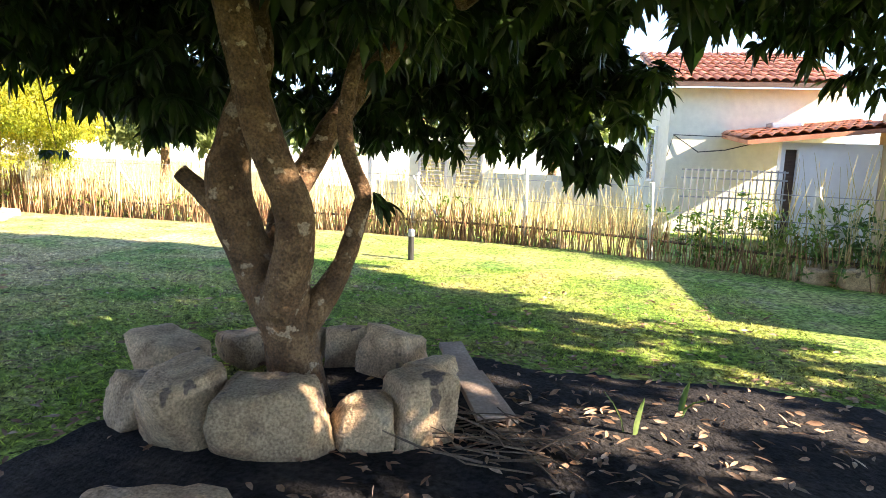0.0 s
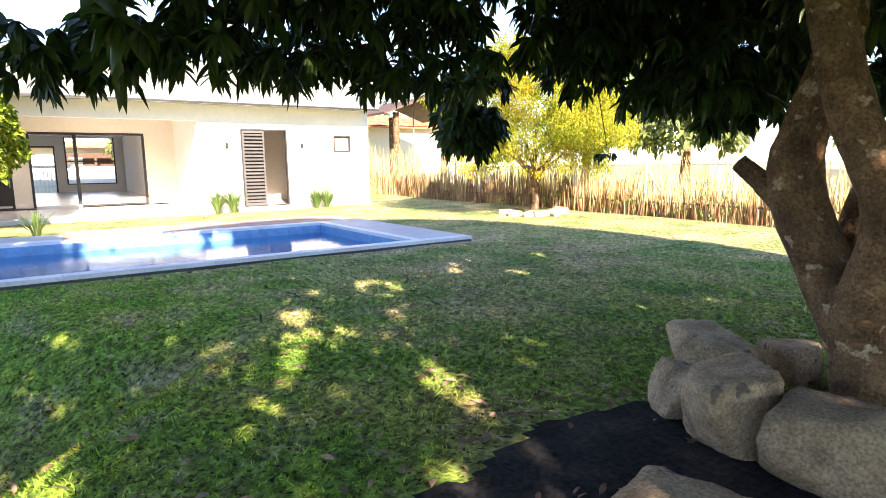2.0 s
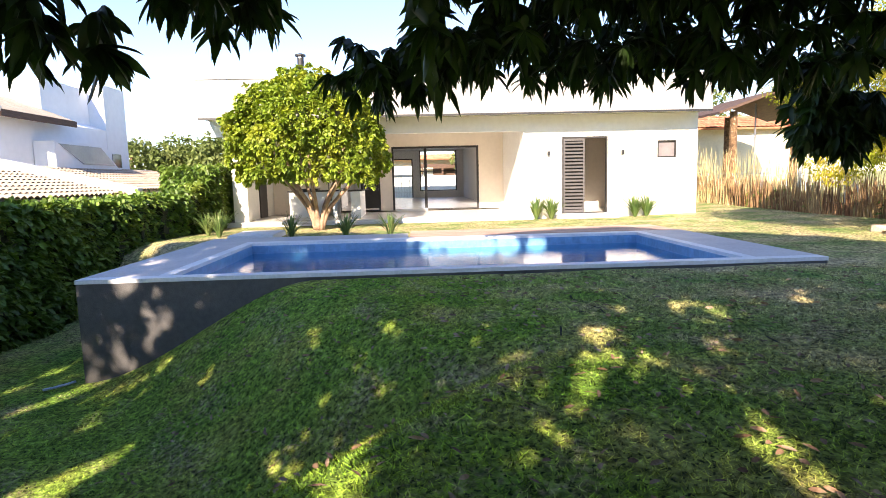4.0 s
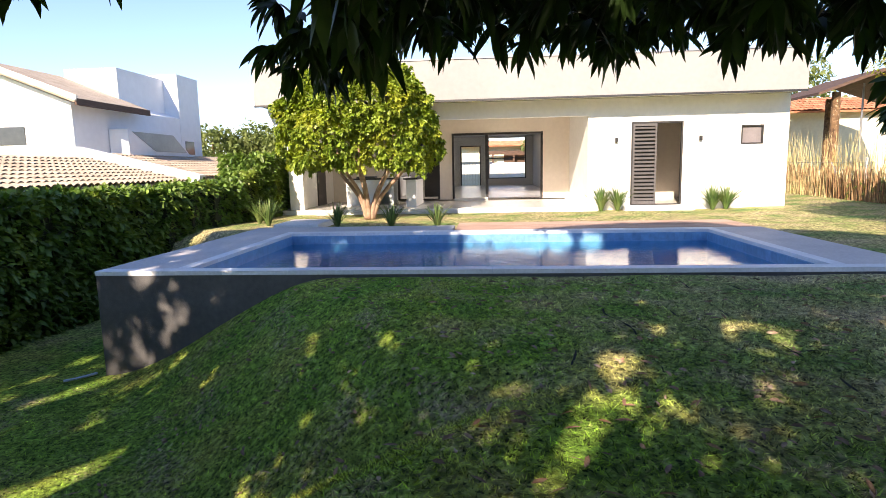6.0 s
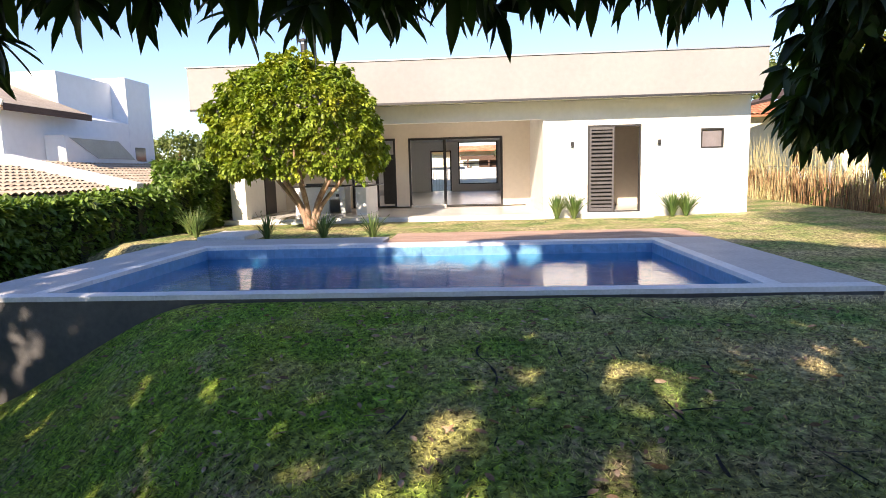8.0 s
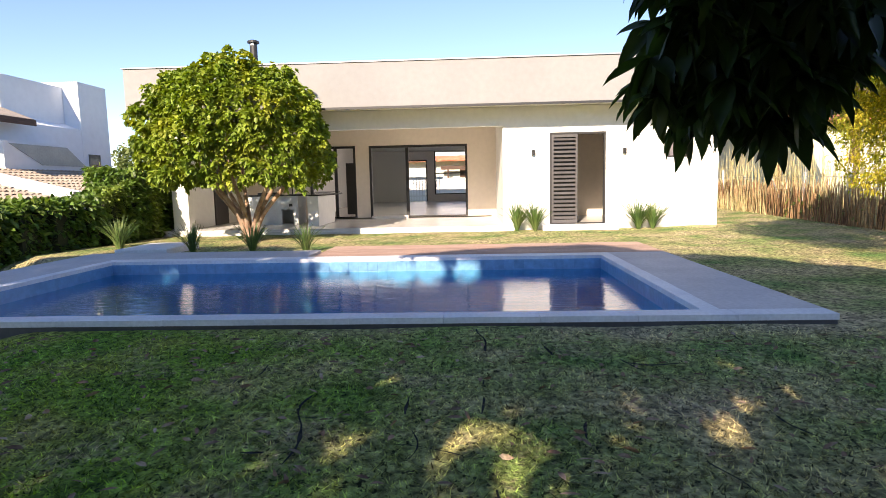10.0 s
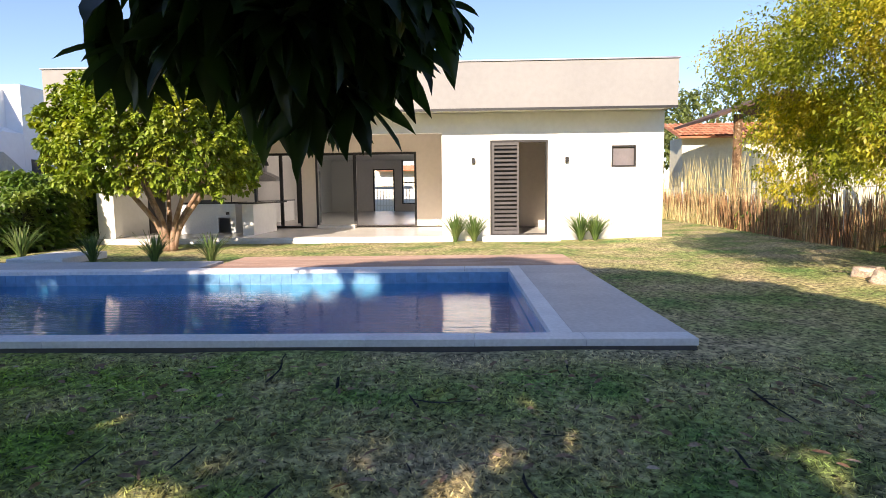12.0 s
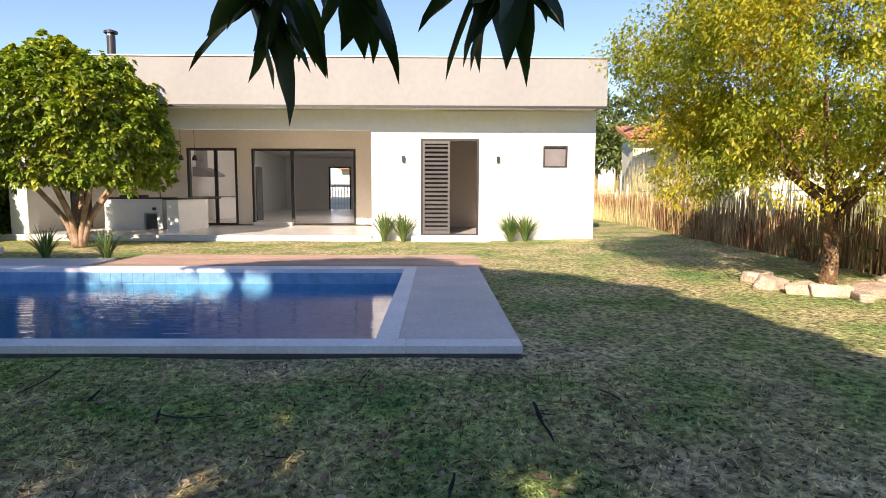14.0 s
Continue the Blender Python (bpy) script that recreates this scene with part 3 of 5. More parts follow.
part("terrace_back_wall", b, M_BEIGE, house, "beige rendered terrace wall")
b = wall_with_openings(Build(), "y", -5.02, -4.82, BX, HX - 0.36, -0.3, SOFFIT, [])
part("terrace_end_wall", b, M_WHITE, house)
part("pillar", Build().box(HX - 0.36, HX, -5.08, -4.66, -0.3, 2.57), M_WHITE, house, "white square pillar")
part("terrace_floor", Build().box(BX, -17.62, HL, WL, -0.25, 0.06).box(-17.62, -17.5, -4.2, WL + 0.25, -0.25, -0.01), M_FLOOR, house, "pale polished tile floor")
part("door_step", Build().box(HX, -17.42, 4.55, 6.42, -0.3, 0.05), M_COPING, house, "pale stone door step", bevel=0.008)
# roof
b = Build()
b.weld = True
b.box(-17.1, -17.0, HL - 0.06, WR + 0.02, SOFFIT, ROOF).box(-37.4, -17.1, WR - 0.08, WR + 0.02, SOFFIT, ROOF)
b.box(-37.4, -17.1, HL - 0.06, HL + 0.04, SOFFIT, ROOF).box(-37.4, -37.3, HL + 0.04, WR - 0.08, SOFFIT, ROOF)
part("fascia", b, M_TAUPE, house, "deep taupe rendered fascia")
part("soffit", Build().box(-37.3, -17.1, HL + 0.04, WR - 0.08, SOFFIT + 0.01, SOFFIT + 0.12), M_DARKROOM, house, "white soffit")
part("drip_edge", Build().box(-17.02, -16.985, HL - 0.06, WR + 0.02, SOFFIT - 0.055, SOFFIT - 0.002), M_PLASTIC, house, "thin dark drip edge")
part("roof_cap", Build().box(-17.14, -16.97, HL - 0.09, WR + 0.05, ROOF + 0.001, ROOF + 0.03), M_STEEL, house, "thin metal parapet capping")
part("roof_slab", Build().box(-37.3, -17.1, HL + 0.04, WR - 0.08, 3.6, 3.7), M_STEEL, house)
# rooms behind: one shell per room, open to the terrace
b = Build()
RX = -37.0
b = wall_with_openings(b, "x", RX - 0.2, RX, -3.4, WR - 0.2, -0.3, SOFFIT, [(-0.90, 0.20, 0.1, 2.45), (0.77, 2.96, 0.55, 2.95)])
part("rear_wall", b, M_GREYWALL, house, "pale interior rear wall")
part("room_wall", wall_with_openings(Build(), "y", -3.6, -3.4, RX, BX - 0.2, -0.3, SOFFIT, []), M_GREYWALL, house)
# unseen opening, added so that light reaches the living room
part("room_wall", wall_with_openings(Build(), "y", 3.45, 3.6, RX, BX - 0.2, -0.3, SOFFIT, [(-27.5, -22.5, 0.1, 2.8)]), M_GREYWALL, house)
door_in = part("rear_door_frame", Build().box(RX, RX + 0.06, -0.97, -0.9, 0.1, 2.52).box(RX, RX + 0.06, 0.2, 0.27, 0.1, 2.52).box(RX, RX + 0.06, -0.9, 0.2, 2.45, 2.52), M_BLACKMETAL, house, "dark rear door frame")
part("rear_window_frame", Build().box(RX, RX + 0.06, 0.7, 0.77, 0.5, 3.0).box(RX, RX + 0.06, 2.96, 3.03, 0.5, 3.0).box(RX, RX + 0.06, 0.77, 2.96, 0.5, 0.55).box(RX, RX + 0.06, 0.77, 2.96, 1.7, 1.76), M_BLACKMETAL, house, "dark rear window frame")
part("room_floor", Build().box(RX, BX, -3.4, 3.45, -0.3, 0.095), M_FLOOR, house)
part("wing_floor", Build().box(RX, HX - 0.2, 3.8, WR - 0.2, -0.3, 0.05).box(HX - 0.2, HX - 0.004, 4.762, 6.158, 0.0, 0.05), M_FLOOR, house)
part("wing_partition", Build().box(-21.6, -21.4, 3.8, WR - 0.2, 0.05, SOFFIT), M_BEIGE, house, "beige interior wall")

# louvred door: frame, fixed shutter leaf with slats, open half
door = part("louvred_door", Build().box(-17.86, -17.79, DOOR[0], DOOR[0] + 0.05, 0.06, 2.37).box(-17.86, -17.79, DOOR[1] - 0.05, DOOR[1], 0.06, 2.37)
            .box(-17.86, -17.79, DOOR[0] + 0.05, DOOR[1] - 0.05, 2.32, 2.37).box(-17.86, -17.79, DOOR[0] + 0.05, DOOR[1] - 0.05, 0.06, 0.09), M_BLACKMETAL, house, "dark aluminium door frame")
y0, y1 = DOOR[0] + 0.05, 5.46
part("leaf_frame", Build().box(-17.845, -17.80, y0, y0 + 0.05, 0.09, 2.32).box(-17.845, -17.80, y1 - 0.05, y1, 0.09, 2.32)
     .box(-17.845, -17.80, y0 + 0.05, y1 - 0.05, 0.09, 0.17).box(-17.845, -17.80, y0 + 0.05, y1 - 0.05, 2.25, 2.32), M_SLAT, door)
me = Build().obox(pose(0, 0, 0, 0, 38, 0), 0.085, y1 - y0 - 0.1, 0.012).mesh("slat")
me.materials.append(M_SLAT)
for i in range(20):
    part("slat", me, M_SLAT, door, at=(-17.822, (y0 + y1) / 2, 0.22 + i * 0.104))
part("slat_backing", Build().box(-17.87, -17.862, y0, y1, 0.09, 2.32), M_BLACKMETAL, door)

win = part("bathroom_window", Build().box(-17.9, -17.795, WIN[0], WIN[0] + 0.04, WIN[2], WIN[3]).box(-17.9, -17.795, WIN[1] - 0.04, WIN[1], WIN[2], WIN[3])
           .box(-17.9, -17.795, WIN[0] + 0.04, WIN[1] - 0.04, WIN[3] - 0.04, WIN[3]).box(-17.9, -17.795, WIN[0] + 0.04, WIN[1] - 0.04, WIN[2], WIN[2] + 0.04), M_BLACKMETAL, house, "small window in a dark frame")
part("pane", Build().box(-17.86, -17.852, WIN[0] + 0.04, WIN[1] - 0.04, WIN[2] + 0.04, WIN[3] - 0.04), mat("frosted_pane", [(0.17, 0.155, 0.165), (0.22, 0.20, 0.21)], 3, 0.25, 0, fine=0.05), win, "grey frosted pane")
for y in (4.346, 6.617):
    lamp = thing("wall_lamp", "small dark up-and-down wall lamp on the white wall", "wall lamp", "wall lamps by the door", at=(HX, y, 1.88))
    part("housing", Build().box(HX + 0.015, HX + 0.09, y - 0.04, y + 0.04, 1.82, 1.95), M_PLASTIC, lamp, bevel=0.006)
    part("bracket", Build().box(HX, HX + 0.015, y - 0.03, y + 0.03, 1.84, 1.93), M_BLACKMETAL, lamp)


def framed_opening(name, label, y0, y1, z0, z1, mullions, x):
    ob = thing(name, label, "sliding door", at=(x, (y0 + y1) / 2, z0))
    w = 0.07
    part("frame", Build().box(x - 0.14, x + 0.012, y0, y0 + w, z0, z1).box(x - 0.14, x + 0.012, y1 - w, y1, z0, z1)
         .box(x - 0.14, x + 0.012, y0 + w, y1 - w, z1 - w, z1).box(x - 0.14, x + 0.012, y0 + w, y1 - w, z0, z0 + 0.03), M_BLACKMETAL, ob)
    for p in mullions:
        part("stile", Build().box(x - 0.11, x - 0.05, p - 0.05, p + 0.05, z0 + 0.03, z1 - w), M_BLACKMETAL, ob)
    return ob


sl = framed_opening("sliding_door", "wide dark-framed glass sliding door, half open", *SLIDE, (0.72,), BX)
g = part("pane", Build().box(BX - 0.085, BX - 0.078, SLIDE[0] + 0.07, 0.67, 0.13, 2.33), M_GLASS, sl, "clear glass leaf")
g.visible_shadow = False
part("sill_block", Build().box(BX + 0.02, BX + 0.3, -0.42, 0.75, 0.061, 0.16), M_FLOOR, sl)
sd = framed_opening("terrace_side_door", "dark-framed door opening on the terrace", *SIDE, (-1.62,), BX)

# ---------------------------------------------------------------- crown shapes
rng = np.random.default_rng(7)


def crown_points(n, fn):
    out = []
    while len(out) < n:
        p = fn()
        if p is not None:
            out.append(p)
    return np.array([o[0] for o in out]), np.array([o[1] for o in out])


# ---------------------------------------------------------------- mango tree
mango = thing("mango_tree", "large many-stemmed mango tree with drooping crown of long dark leaves", "tree", at=(-1.05, 2.88, -0.05))
r2 = random.Random(4)
trunk = Build()
trunk.tube([(-1.02, 2.88, -0.1), (-1.03, 2.88, 0.12), (-1.06, 2.87, 0.35), (-1.10, 2.86, 0.55), (-1.14, 2.86, 0.66)], [0.20, 0.145, 0.135, 0.17, 0.14], 14, wobble=0.05, rng=r2)
part("trunk", trunk, M_BARK, mango, "rough brown bark with pale scars", smooth=True)


def limb(pts, radii, sides=10):
    fine_p, fine_r = [], []
    P = [Vector(p) for p in pts]
    for i in range(len(P) - 1):
        a, b2, c, d = P[max(i - 1, 0)], P[i], P[i + 1], P[min(i + 2, len(P) - 1)]
        for k in range(4):
            u = k / 4
            fine_p.append(0.5 * ((2 * b2) + (c - a) * u + (2 * a - 5 * b2 + 4 * c - d) * u * u + (3 * b2 - a - 3 * c + d) * u ** 3))
            fine_r.append(radii[i] * (1 - u) + radii[i + 1] * u)
    fine_p.append(P[-1])
    fine_r.append(radii[-1])
    return Build().tube(fine_p, fine_r, sides, wobble=0.06, rng=r2)


MANGO_STEMS = [
    [(-1.12, 2.86, 0.5), (-1.32, 2.88, 0.85), (-1.42, 2.9, 1.15), (-1.36, 2.95, 1.5), (-1.30, 3.0, 1.9), (-1.6, 3.2, 2.6), (-2.3, 3.3, 3.5)],
    [(-1.10, 2.80, 0.5), (-0.99, 2.74, 0.80), (-0.99, 2.73, 1.05), (-1.12, 2.72, 1.35), (-1.22, 2.70, 1.75), (-1.28, 2.62, 2.2), (-1.1, 2.3, 3.0), (-0.6, 1.9, 4.0)],
    [(-1.16, 2.98, 0.55), (-1.22, 3.14, 0.95), (-1.10, 3.28, 1.28), (-0.92, 3.45, 1.65), (-0.55, 3.85, 2.25), (0.1, 4.4, 3.0)],
    [(-1.03, 2.86, 0.35), (-0.90, 2.90, 0.55), (-0.80, 2.95, 0.75), (-0.73, 3.0, 1.02), (-0.72, 3.0, 1.12), (-0.80, 3.0, 1.32), (-0.82, 3.02, 1.55), (-0.75, 3.1, 1.9), (-0.5, 3.3, 2.4)],
]
STEM_RADII = [[0.13, 0.12, 0.12, 0.09, 0.085, 0.07, 0.04], [0.12, 0.10, 0.095, 0.09, 0.085, 0.08, 0.06, 0.03], [0.10, 0.085, 0.075, 0.07, 0.06, 0.03],
         [0.09, 0.075, 0.055, 0.048, 0.046, 0.042, 0.042, 0.04, 0.03]]
for p, r in zip(MANGO_STEMS, STEM_RADII):
    part("limb", limb(p, r, 12), M_BARK, mango, smooth=True)
part("branch_stub", limb([(-1.45, 2.9, 1.0), (-1.56, 2.88, 1.10), (-1.66, 2.86, 1.19)], [0.075, 0.05, 0.045]), M_BARK, mango, "short sawn-off stub", smooth=True)
for k in range(16):
    a = 2 * math.pi * k / 16 + r2.uniform(-0.15, 0.15)
    R = r2.uniform(2.8, 3.7)
    sx0, sy0, sz0 = r2.choice([(-1.6, 3.2, 2.6), (-1.1, 2.3, 3.0), (-0.3, 3.5, 2.2), (-0.6, 1.9, 3.6), (-1.30, 3.0, 2.0)])
    ex, ey = 0.2 + R * math.cos(a) * 1.05, 2.2 + R * math.sin(a)
    h = r2.uniform(2.4, 5.0)
    mid = ((sx0 * 0.5 + ex * 0.5), (sy0 + ey) / 2, max(sz0, h * 0.7) + 0.5)
    part("branch", limb([(sx0, sy0, sz0), mid, (ex, ey, h)], [0.05, 0.032, 0.010], 7), M_BARK, mango, smooth=True)
part("branch", limb([(-2.3, 3.3, 3.4), (-3.9, 3.4, 3.0), (-4.9, 3.55, 1.75)], [0.04, 0.025, 0.008], 7), M_BARK, mango, smooth=True)
part("branch", limb([(-2.3, 3.3, 3.4), (-4.0, 4.3, 3.1), (-4.40, 5.12, 1.32)], [0.03, 0.012, 0.003], 7), M_BARK, mango, smooth=True)


def crown_edge(a):
    """Reach of the crown from (0.2, 2.2) in direction a."""
    ca, sa = math.cos(a), math.sin(a)
    # the long +x and -y reaches are out of view, added to cast shade
    rx = 4.05 if ca < 0 else (7.3 if sa < 0.25 else 5.6 if sa < 0.5 else 4.6)
    ry = 4.3 if sa > 0 else 7.0
    return 1 / math.sqrt((ca / rx) ** 2 + (sa / ry) ** 2)


# chosen sun spots (x, y, radius); crown leaves on their rays are left out
GAPS = [(-4.77, 1.67, 0.34), (-4.54, 0.93, 0.26), (-3.98, 1.36, 0.18), (-6.71, -1.33, 0.27), (-5.69, -0.82, 0.2), (-5.68, 2.12, 0.2), (-5.46, 2.6, 0.24), (-5.28, 2.9, 0.22),
        (-4.22, 1.9, 0.2), (-3.73, 1.04, 0.14), (-5.48, -1.31, 0.22), (-7.15, -3.26, 0.27), (-1.5, 1.55, 0.28), (-0.5, 3.0, 0.26), (0.65, 3.15, 0.3), (1.6, 3.1, 0.26),
        (-5.9, 2.8, 0.22), (-5.59, 3.48, 0.2), (-5.97, 4.09, 0.3), (-6.3, 4.5, 0.24), (-5.16, 4.43, 0.28), (-6.02, 5.55, 0.22), (-7.9, -3.43, 0.26), (-8.1, -2.25, 0.27),
        (-5.4, -2.42, 0.34), (-4.75, -0.41, 0.24), (-2.71, -0.07, 0.24), (-2.9, 1.8, 0.22), (-2.09, 1.24, 0.22), (-6.21, 3.67, 0.24), (-5.84, 4.59, 0.22),
        (-6.31, 2.35, 0.2), (-6.02, 3.0, 0.22), (-6.3, 4.38, 0.24), (-6.02, 4.05, 0.16), (-6.88, 4.88, 0.16), (-6.02, 5.58, 0.18), (-5.9, 4.6, 0.16), (-6.93, 3.93, 0.16), (-6.55, 2.27, 0.16),
        (-3.13, -0.18, 0.2), (-2.71, -0.1, 0.18), (-5.24, -0.92, 0.20), (-6.25, 4.45, 0.22), (-5.85, 3.00, 0.20), (-6.06, 3.58, 0.14), (-6.06, 4.11, 0.12), (-6.74, 4.39, 0.24), (-6.89, 4.47, 0.20), (-6.31, 4.27, 0.16),
        (0.35, 2.9, 0.35), (0.75, 2.95, 0.4), (0.55, 3.2, 0.35), (1.2, 3.5, 0.3), (-11.7, 1.0, 0.5), (-11.7, 1.55, 0.55), (-11.7, 2.1, 0.55), (-11.7, 2.7, 0.5)]
# the same places, seen along the sun's rays
SUN_U = Vector((-math.sin(radians(SUN_AZ)), math.cos(radians(SUN_AZ)), 0))
SUN_V = SUNWARD.cross(SUN_U)
LOW_GAPS = [(-5.30, -2.80, -1.29, 0.42), (-5.69, -2.56, -1.29, 0.34), (-5.04, -2.97, -1.29, 0.34), (-7.21, -4.01, -1.29, 0.20), (-8.79, -5.49, -1.29, 0.20), (-11.37, -6.96, -1.29, 0.20), (-7.15, -2.78, -1.04, 0.20)]
GAP_UV = [(Vector((x, y, -0.06)).dot(SUN_U), Vector((x, y, -0.06)).dot(SUN_V), r) for x, y, r in GAPS]
GAP_UV += [(Vector((x, y, z)).dot(SUN_U), Vector((x, y, z)).dot(SUN_V), r) for x, y, z, r in LOW_GAPS]


def in_gap(x, y, z):
    p = Vector((x, y, z))
    u, v = p.dot(SUN_U), p.dot(SUN_V)
    return any((u - gu) ** 2 + (v - gv) ** 2 < (1.05 if gu > 3.5 else 0.40) * r * r for gu, gv, r in GAP_UV)


def sky_hole(x, y, z):
    """A thin place in the crown on the cottage's side."""
    a, b2 = Vector((0.55, 3.2, 1.95)), Vector((1.75, 8.0, 3.1))
    p, d = Vector((x, y, z)), b2 - a
    k = min(1.0, max(0.0, (p - a).dot(d) / d.dot(d)))
    return (p - a - d * k).length < 0.16 + 0.28 * k


def mango_place(a, u, z):
    R = crown_edge(a) * (1 + 0.10 * noise.noise(Vector((math.cos(a) * 2, math.sin(a) * 2, 5))))
    return 0.2 + R * u * math.cos(a), 2.2 + R * u * math.sin(a)


def mango_dome():
    a, u = rng.uniform(0, 2 * math.pi), math.sqrt(rng.uniform())
    z = 2.4 + (4.1 if math.sin(a) > -0.2 else 4.7) * math.sqrt(max(0, 1 - u ** 2.2)) - abs(rng.normal(0, 0.5))
    x, y = mango_place(a, u, z)
    if z < 2.6 or in_gap(x, y, z) or sky_hole(x, y, z) or noise.noise(Vector((x * 1.1, y * 1.1, z * 1.1 + 11))) < -0.44:
        return None
    return (x, y, z), (0.35 * math.cos(a) * u, 0.35 * math.sin(a) * u, 0.1)


def mango_low():
    a = rng.uniform(0, 2 * math.pi)
    if rng.uniform() < 0.62:              # drooping skirt
        u, z = rng.uniform(0.78, 1.0), rng.uniform(1.72, 3.0)
        if noise.noise(Vector((math.cos(a) * 5, math.sin(a) * 5, z * 1.2))) < -0.2:
            return None
    else:                                 # filling under the dome
        u, z = math.sqrt(rng.uniform(0.05, 0.9)), rng.uniform(2.05, 4.0)
    x, y = mango_place(a, u, z)
    if z < 2.35 and math.hypot(x - 0.1, y - 0.1) < 1.7:
        return None
    if math.hypot(x + 1.05, y - 2.9) < 0.8 and z < 1.75:
        return None
    if in_gap(x, y, z) or sky_hole(x, y, z):
        return None
    if y < 0.25 and x < -1.0 and z < 1.35 + 0.38 * math.hypot(x + 0.2, y):
        return None
    if x > 1.3 and y > 2.6 and z < 2.7:
        return None
    # open air along the walk beyond the crown's edge
    if x < -2.9 and y > 2.4 and z < 2.3:
        return None
    return (x, y, z), (0.4 * math.cos(a) * u, 0.4 * math.sin(a) * u, 0.0)


c, nrm = crown_points(8600, mango_dome)
part("upper_crown", leaf_cloud("upper_crown", c, nrm, 0.28, 0.125, rng, leaves=8, droop=0.5, curl=0.3), M_LEAF, mango, "dense upper crown of dark leaves")
c, nrm = crown_points(5900, mango_low)
c, nrm = np.array(c), np.array(nrm)
walked = (c[:, 0] < -1.6) & (c[:, 1] > 0.4)
part("lower_crown", leaf_cloud("lower_crown", c[~walked], nrm[~walked], 0.165, 0.070, rng, leaves=12, droop=0.4, curl=0.4), M_LEAF, mango, "long drooping dark green leaves")
part("lower_crown", leaf_cloud("lower_crown", c[walked], nrm[walked], 0.125, 0.044, rng, leaves=15, droop=0.4, curl=0.4, sections=MIDDLE), M_LEAF, mango, "long drooping dark green leaves")


def clump(name, centre, radii, count, length=0.18, width=0.06, leaves=10, open_to_sun=True):
    def one():
        p = rng.normal(0, 0.5, 3)
        if np.linalg.norm(p) > 1 or open_to_sun and in_gap(*(np.array(centre) + p * np.array(radii))):
            return None
        return (np.array(centre) + p * np.array(radii)), (p[0] * 0.5, p[1] * 0.5, 0)
    c, nn = crown_points(count, one)
    ob = part(name, leaf_cloud(name, c, nn, length, width, rng, leaves=leaves, droop=0.95, curl=0.3, sections=COARSE if length > 0.15 else FINE), M_LEAF, mango)
    tagged(ob, kind="stuff")


clump("leaf_clump", (-4.92, 3.58, 1.60), (0.34, 0.41, 0.30), 140, 0.14, 0.058, 10, False)
clump("leaf_clump", (-4.75, 3.55, 2.05), (0.4, 0.38, 0.35), 50, 0.16, 0.06, 10, False)
clump("leaf_clump", (-4.38, 5.03, 1.292), (0.04, 0.16, 0.02), 7, 0.080, 0.031, 4, False)
clump("leaf_clump", (-4.38, 5.216, 1.296), (0.04, 0.075, 0.02), 4, 0.080, 0.031, 4, False)
clump("leaf_clump", (-1.9, -0.66, 1.60), (0.15, 0.2, 0.15), 16, 0.10, 0.036, 11, False)
clump("leaf_clump", (-3.8, 0.05, 1.82), (0.3, 0.3, 0.2), 34, 0.13, 0.045, 11)
clump("leaf_clump", (-2.8, 3.7, 2.25), (0.7, 0.6, 0.3), 110, 0.13, 0.045, 12)
clump("leaf_clump", (-1.0, 5.7, 1.80), (1.7, 0.5, 0.45), 150)
clump("leaf_clump", (0.52, 4.7, 1.45), (0.42, 0.35, 0.25), 30)
clump("leaf_clump", (-4.0, 1.15, 2.0), (0.3, 1.1, 0.2), 80, 0.13, 0.045, 11)
clump("leaf_clump", (-2.6, -0.45, 1.92), (0.35, 0.3, 0.18), 30, 0.12, 0.042, 11)
clump("leaf_clump", (-2.85, 3.55, 1.98), (0.75, 0.5, 0.36), 170, 0.135, 0.046, 12)
clump("leaf_clump", (-2.35, 3.75, 1.72), (0.4, 0.3, 0.22), 40, 0.13, 0.045, 12)
clump("leaf_clump", (-0.62, 2.9, 2.02), (0.5, 0.35, 0.28), 46, 0.135, 0.046, 11)
clump("leaf_clump", (-2.92, 2.88, 1.97), (0.4, 0.35, 0.3), 60, 0.13, 0.045, 12)
clump("leaf_clump", (-1.92, 3.01, 1.65), (0.45, 0.3, 0.3), 50, 0.13, 0.045, 12)
clump("leaf_clump", (2.0, 4.45, 2.32), (0.75, 0.5, 0.26), 46, 0.15, 0.05, 9)
clump("leaf_clump", (2.2, 4.1, 1.98), (0.3, 0.3, 0.14), 12, 0.14, 0.046, 8)
clump("leaf_clump", (-2.9, 5.2, 2.0), (1.3, 0.6, 0.45), 280, 0.135, 0.046, 12)
clump("leaf_clump", (-2.8, 4.2, 2.75), (1.3, 1.1, 0.45), 190, 0.135, 0.046, 12)
clump("leaf_clump", (-1.3, 3.9, 2.35), (1.6, 0.9, 0.4), 190)
clump("leaf_clump", (-2.6, 3.2, 2.3), (0.8, 0.8, 0.3), 90, 0.125, 0.044, 12)


# an unseen second mango tree, added so its shade falls across the pool's near corner
shade_tree = thing("mango_tree", "unseen mango tree added to shade the lower lawn and pool", "tree", at=(1.8, -6.2, -1.25))
part("trunk", limb([(1.8, -6.2, -1.4), (1.75, -6.2, 0.0), (1.6, -6.1, 1.2), (1.4, -6.0, 2.4)], [0.22, 0.17, 0.15, 0.09], 12), M_BARK, shade_tree, smooth=True)
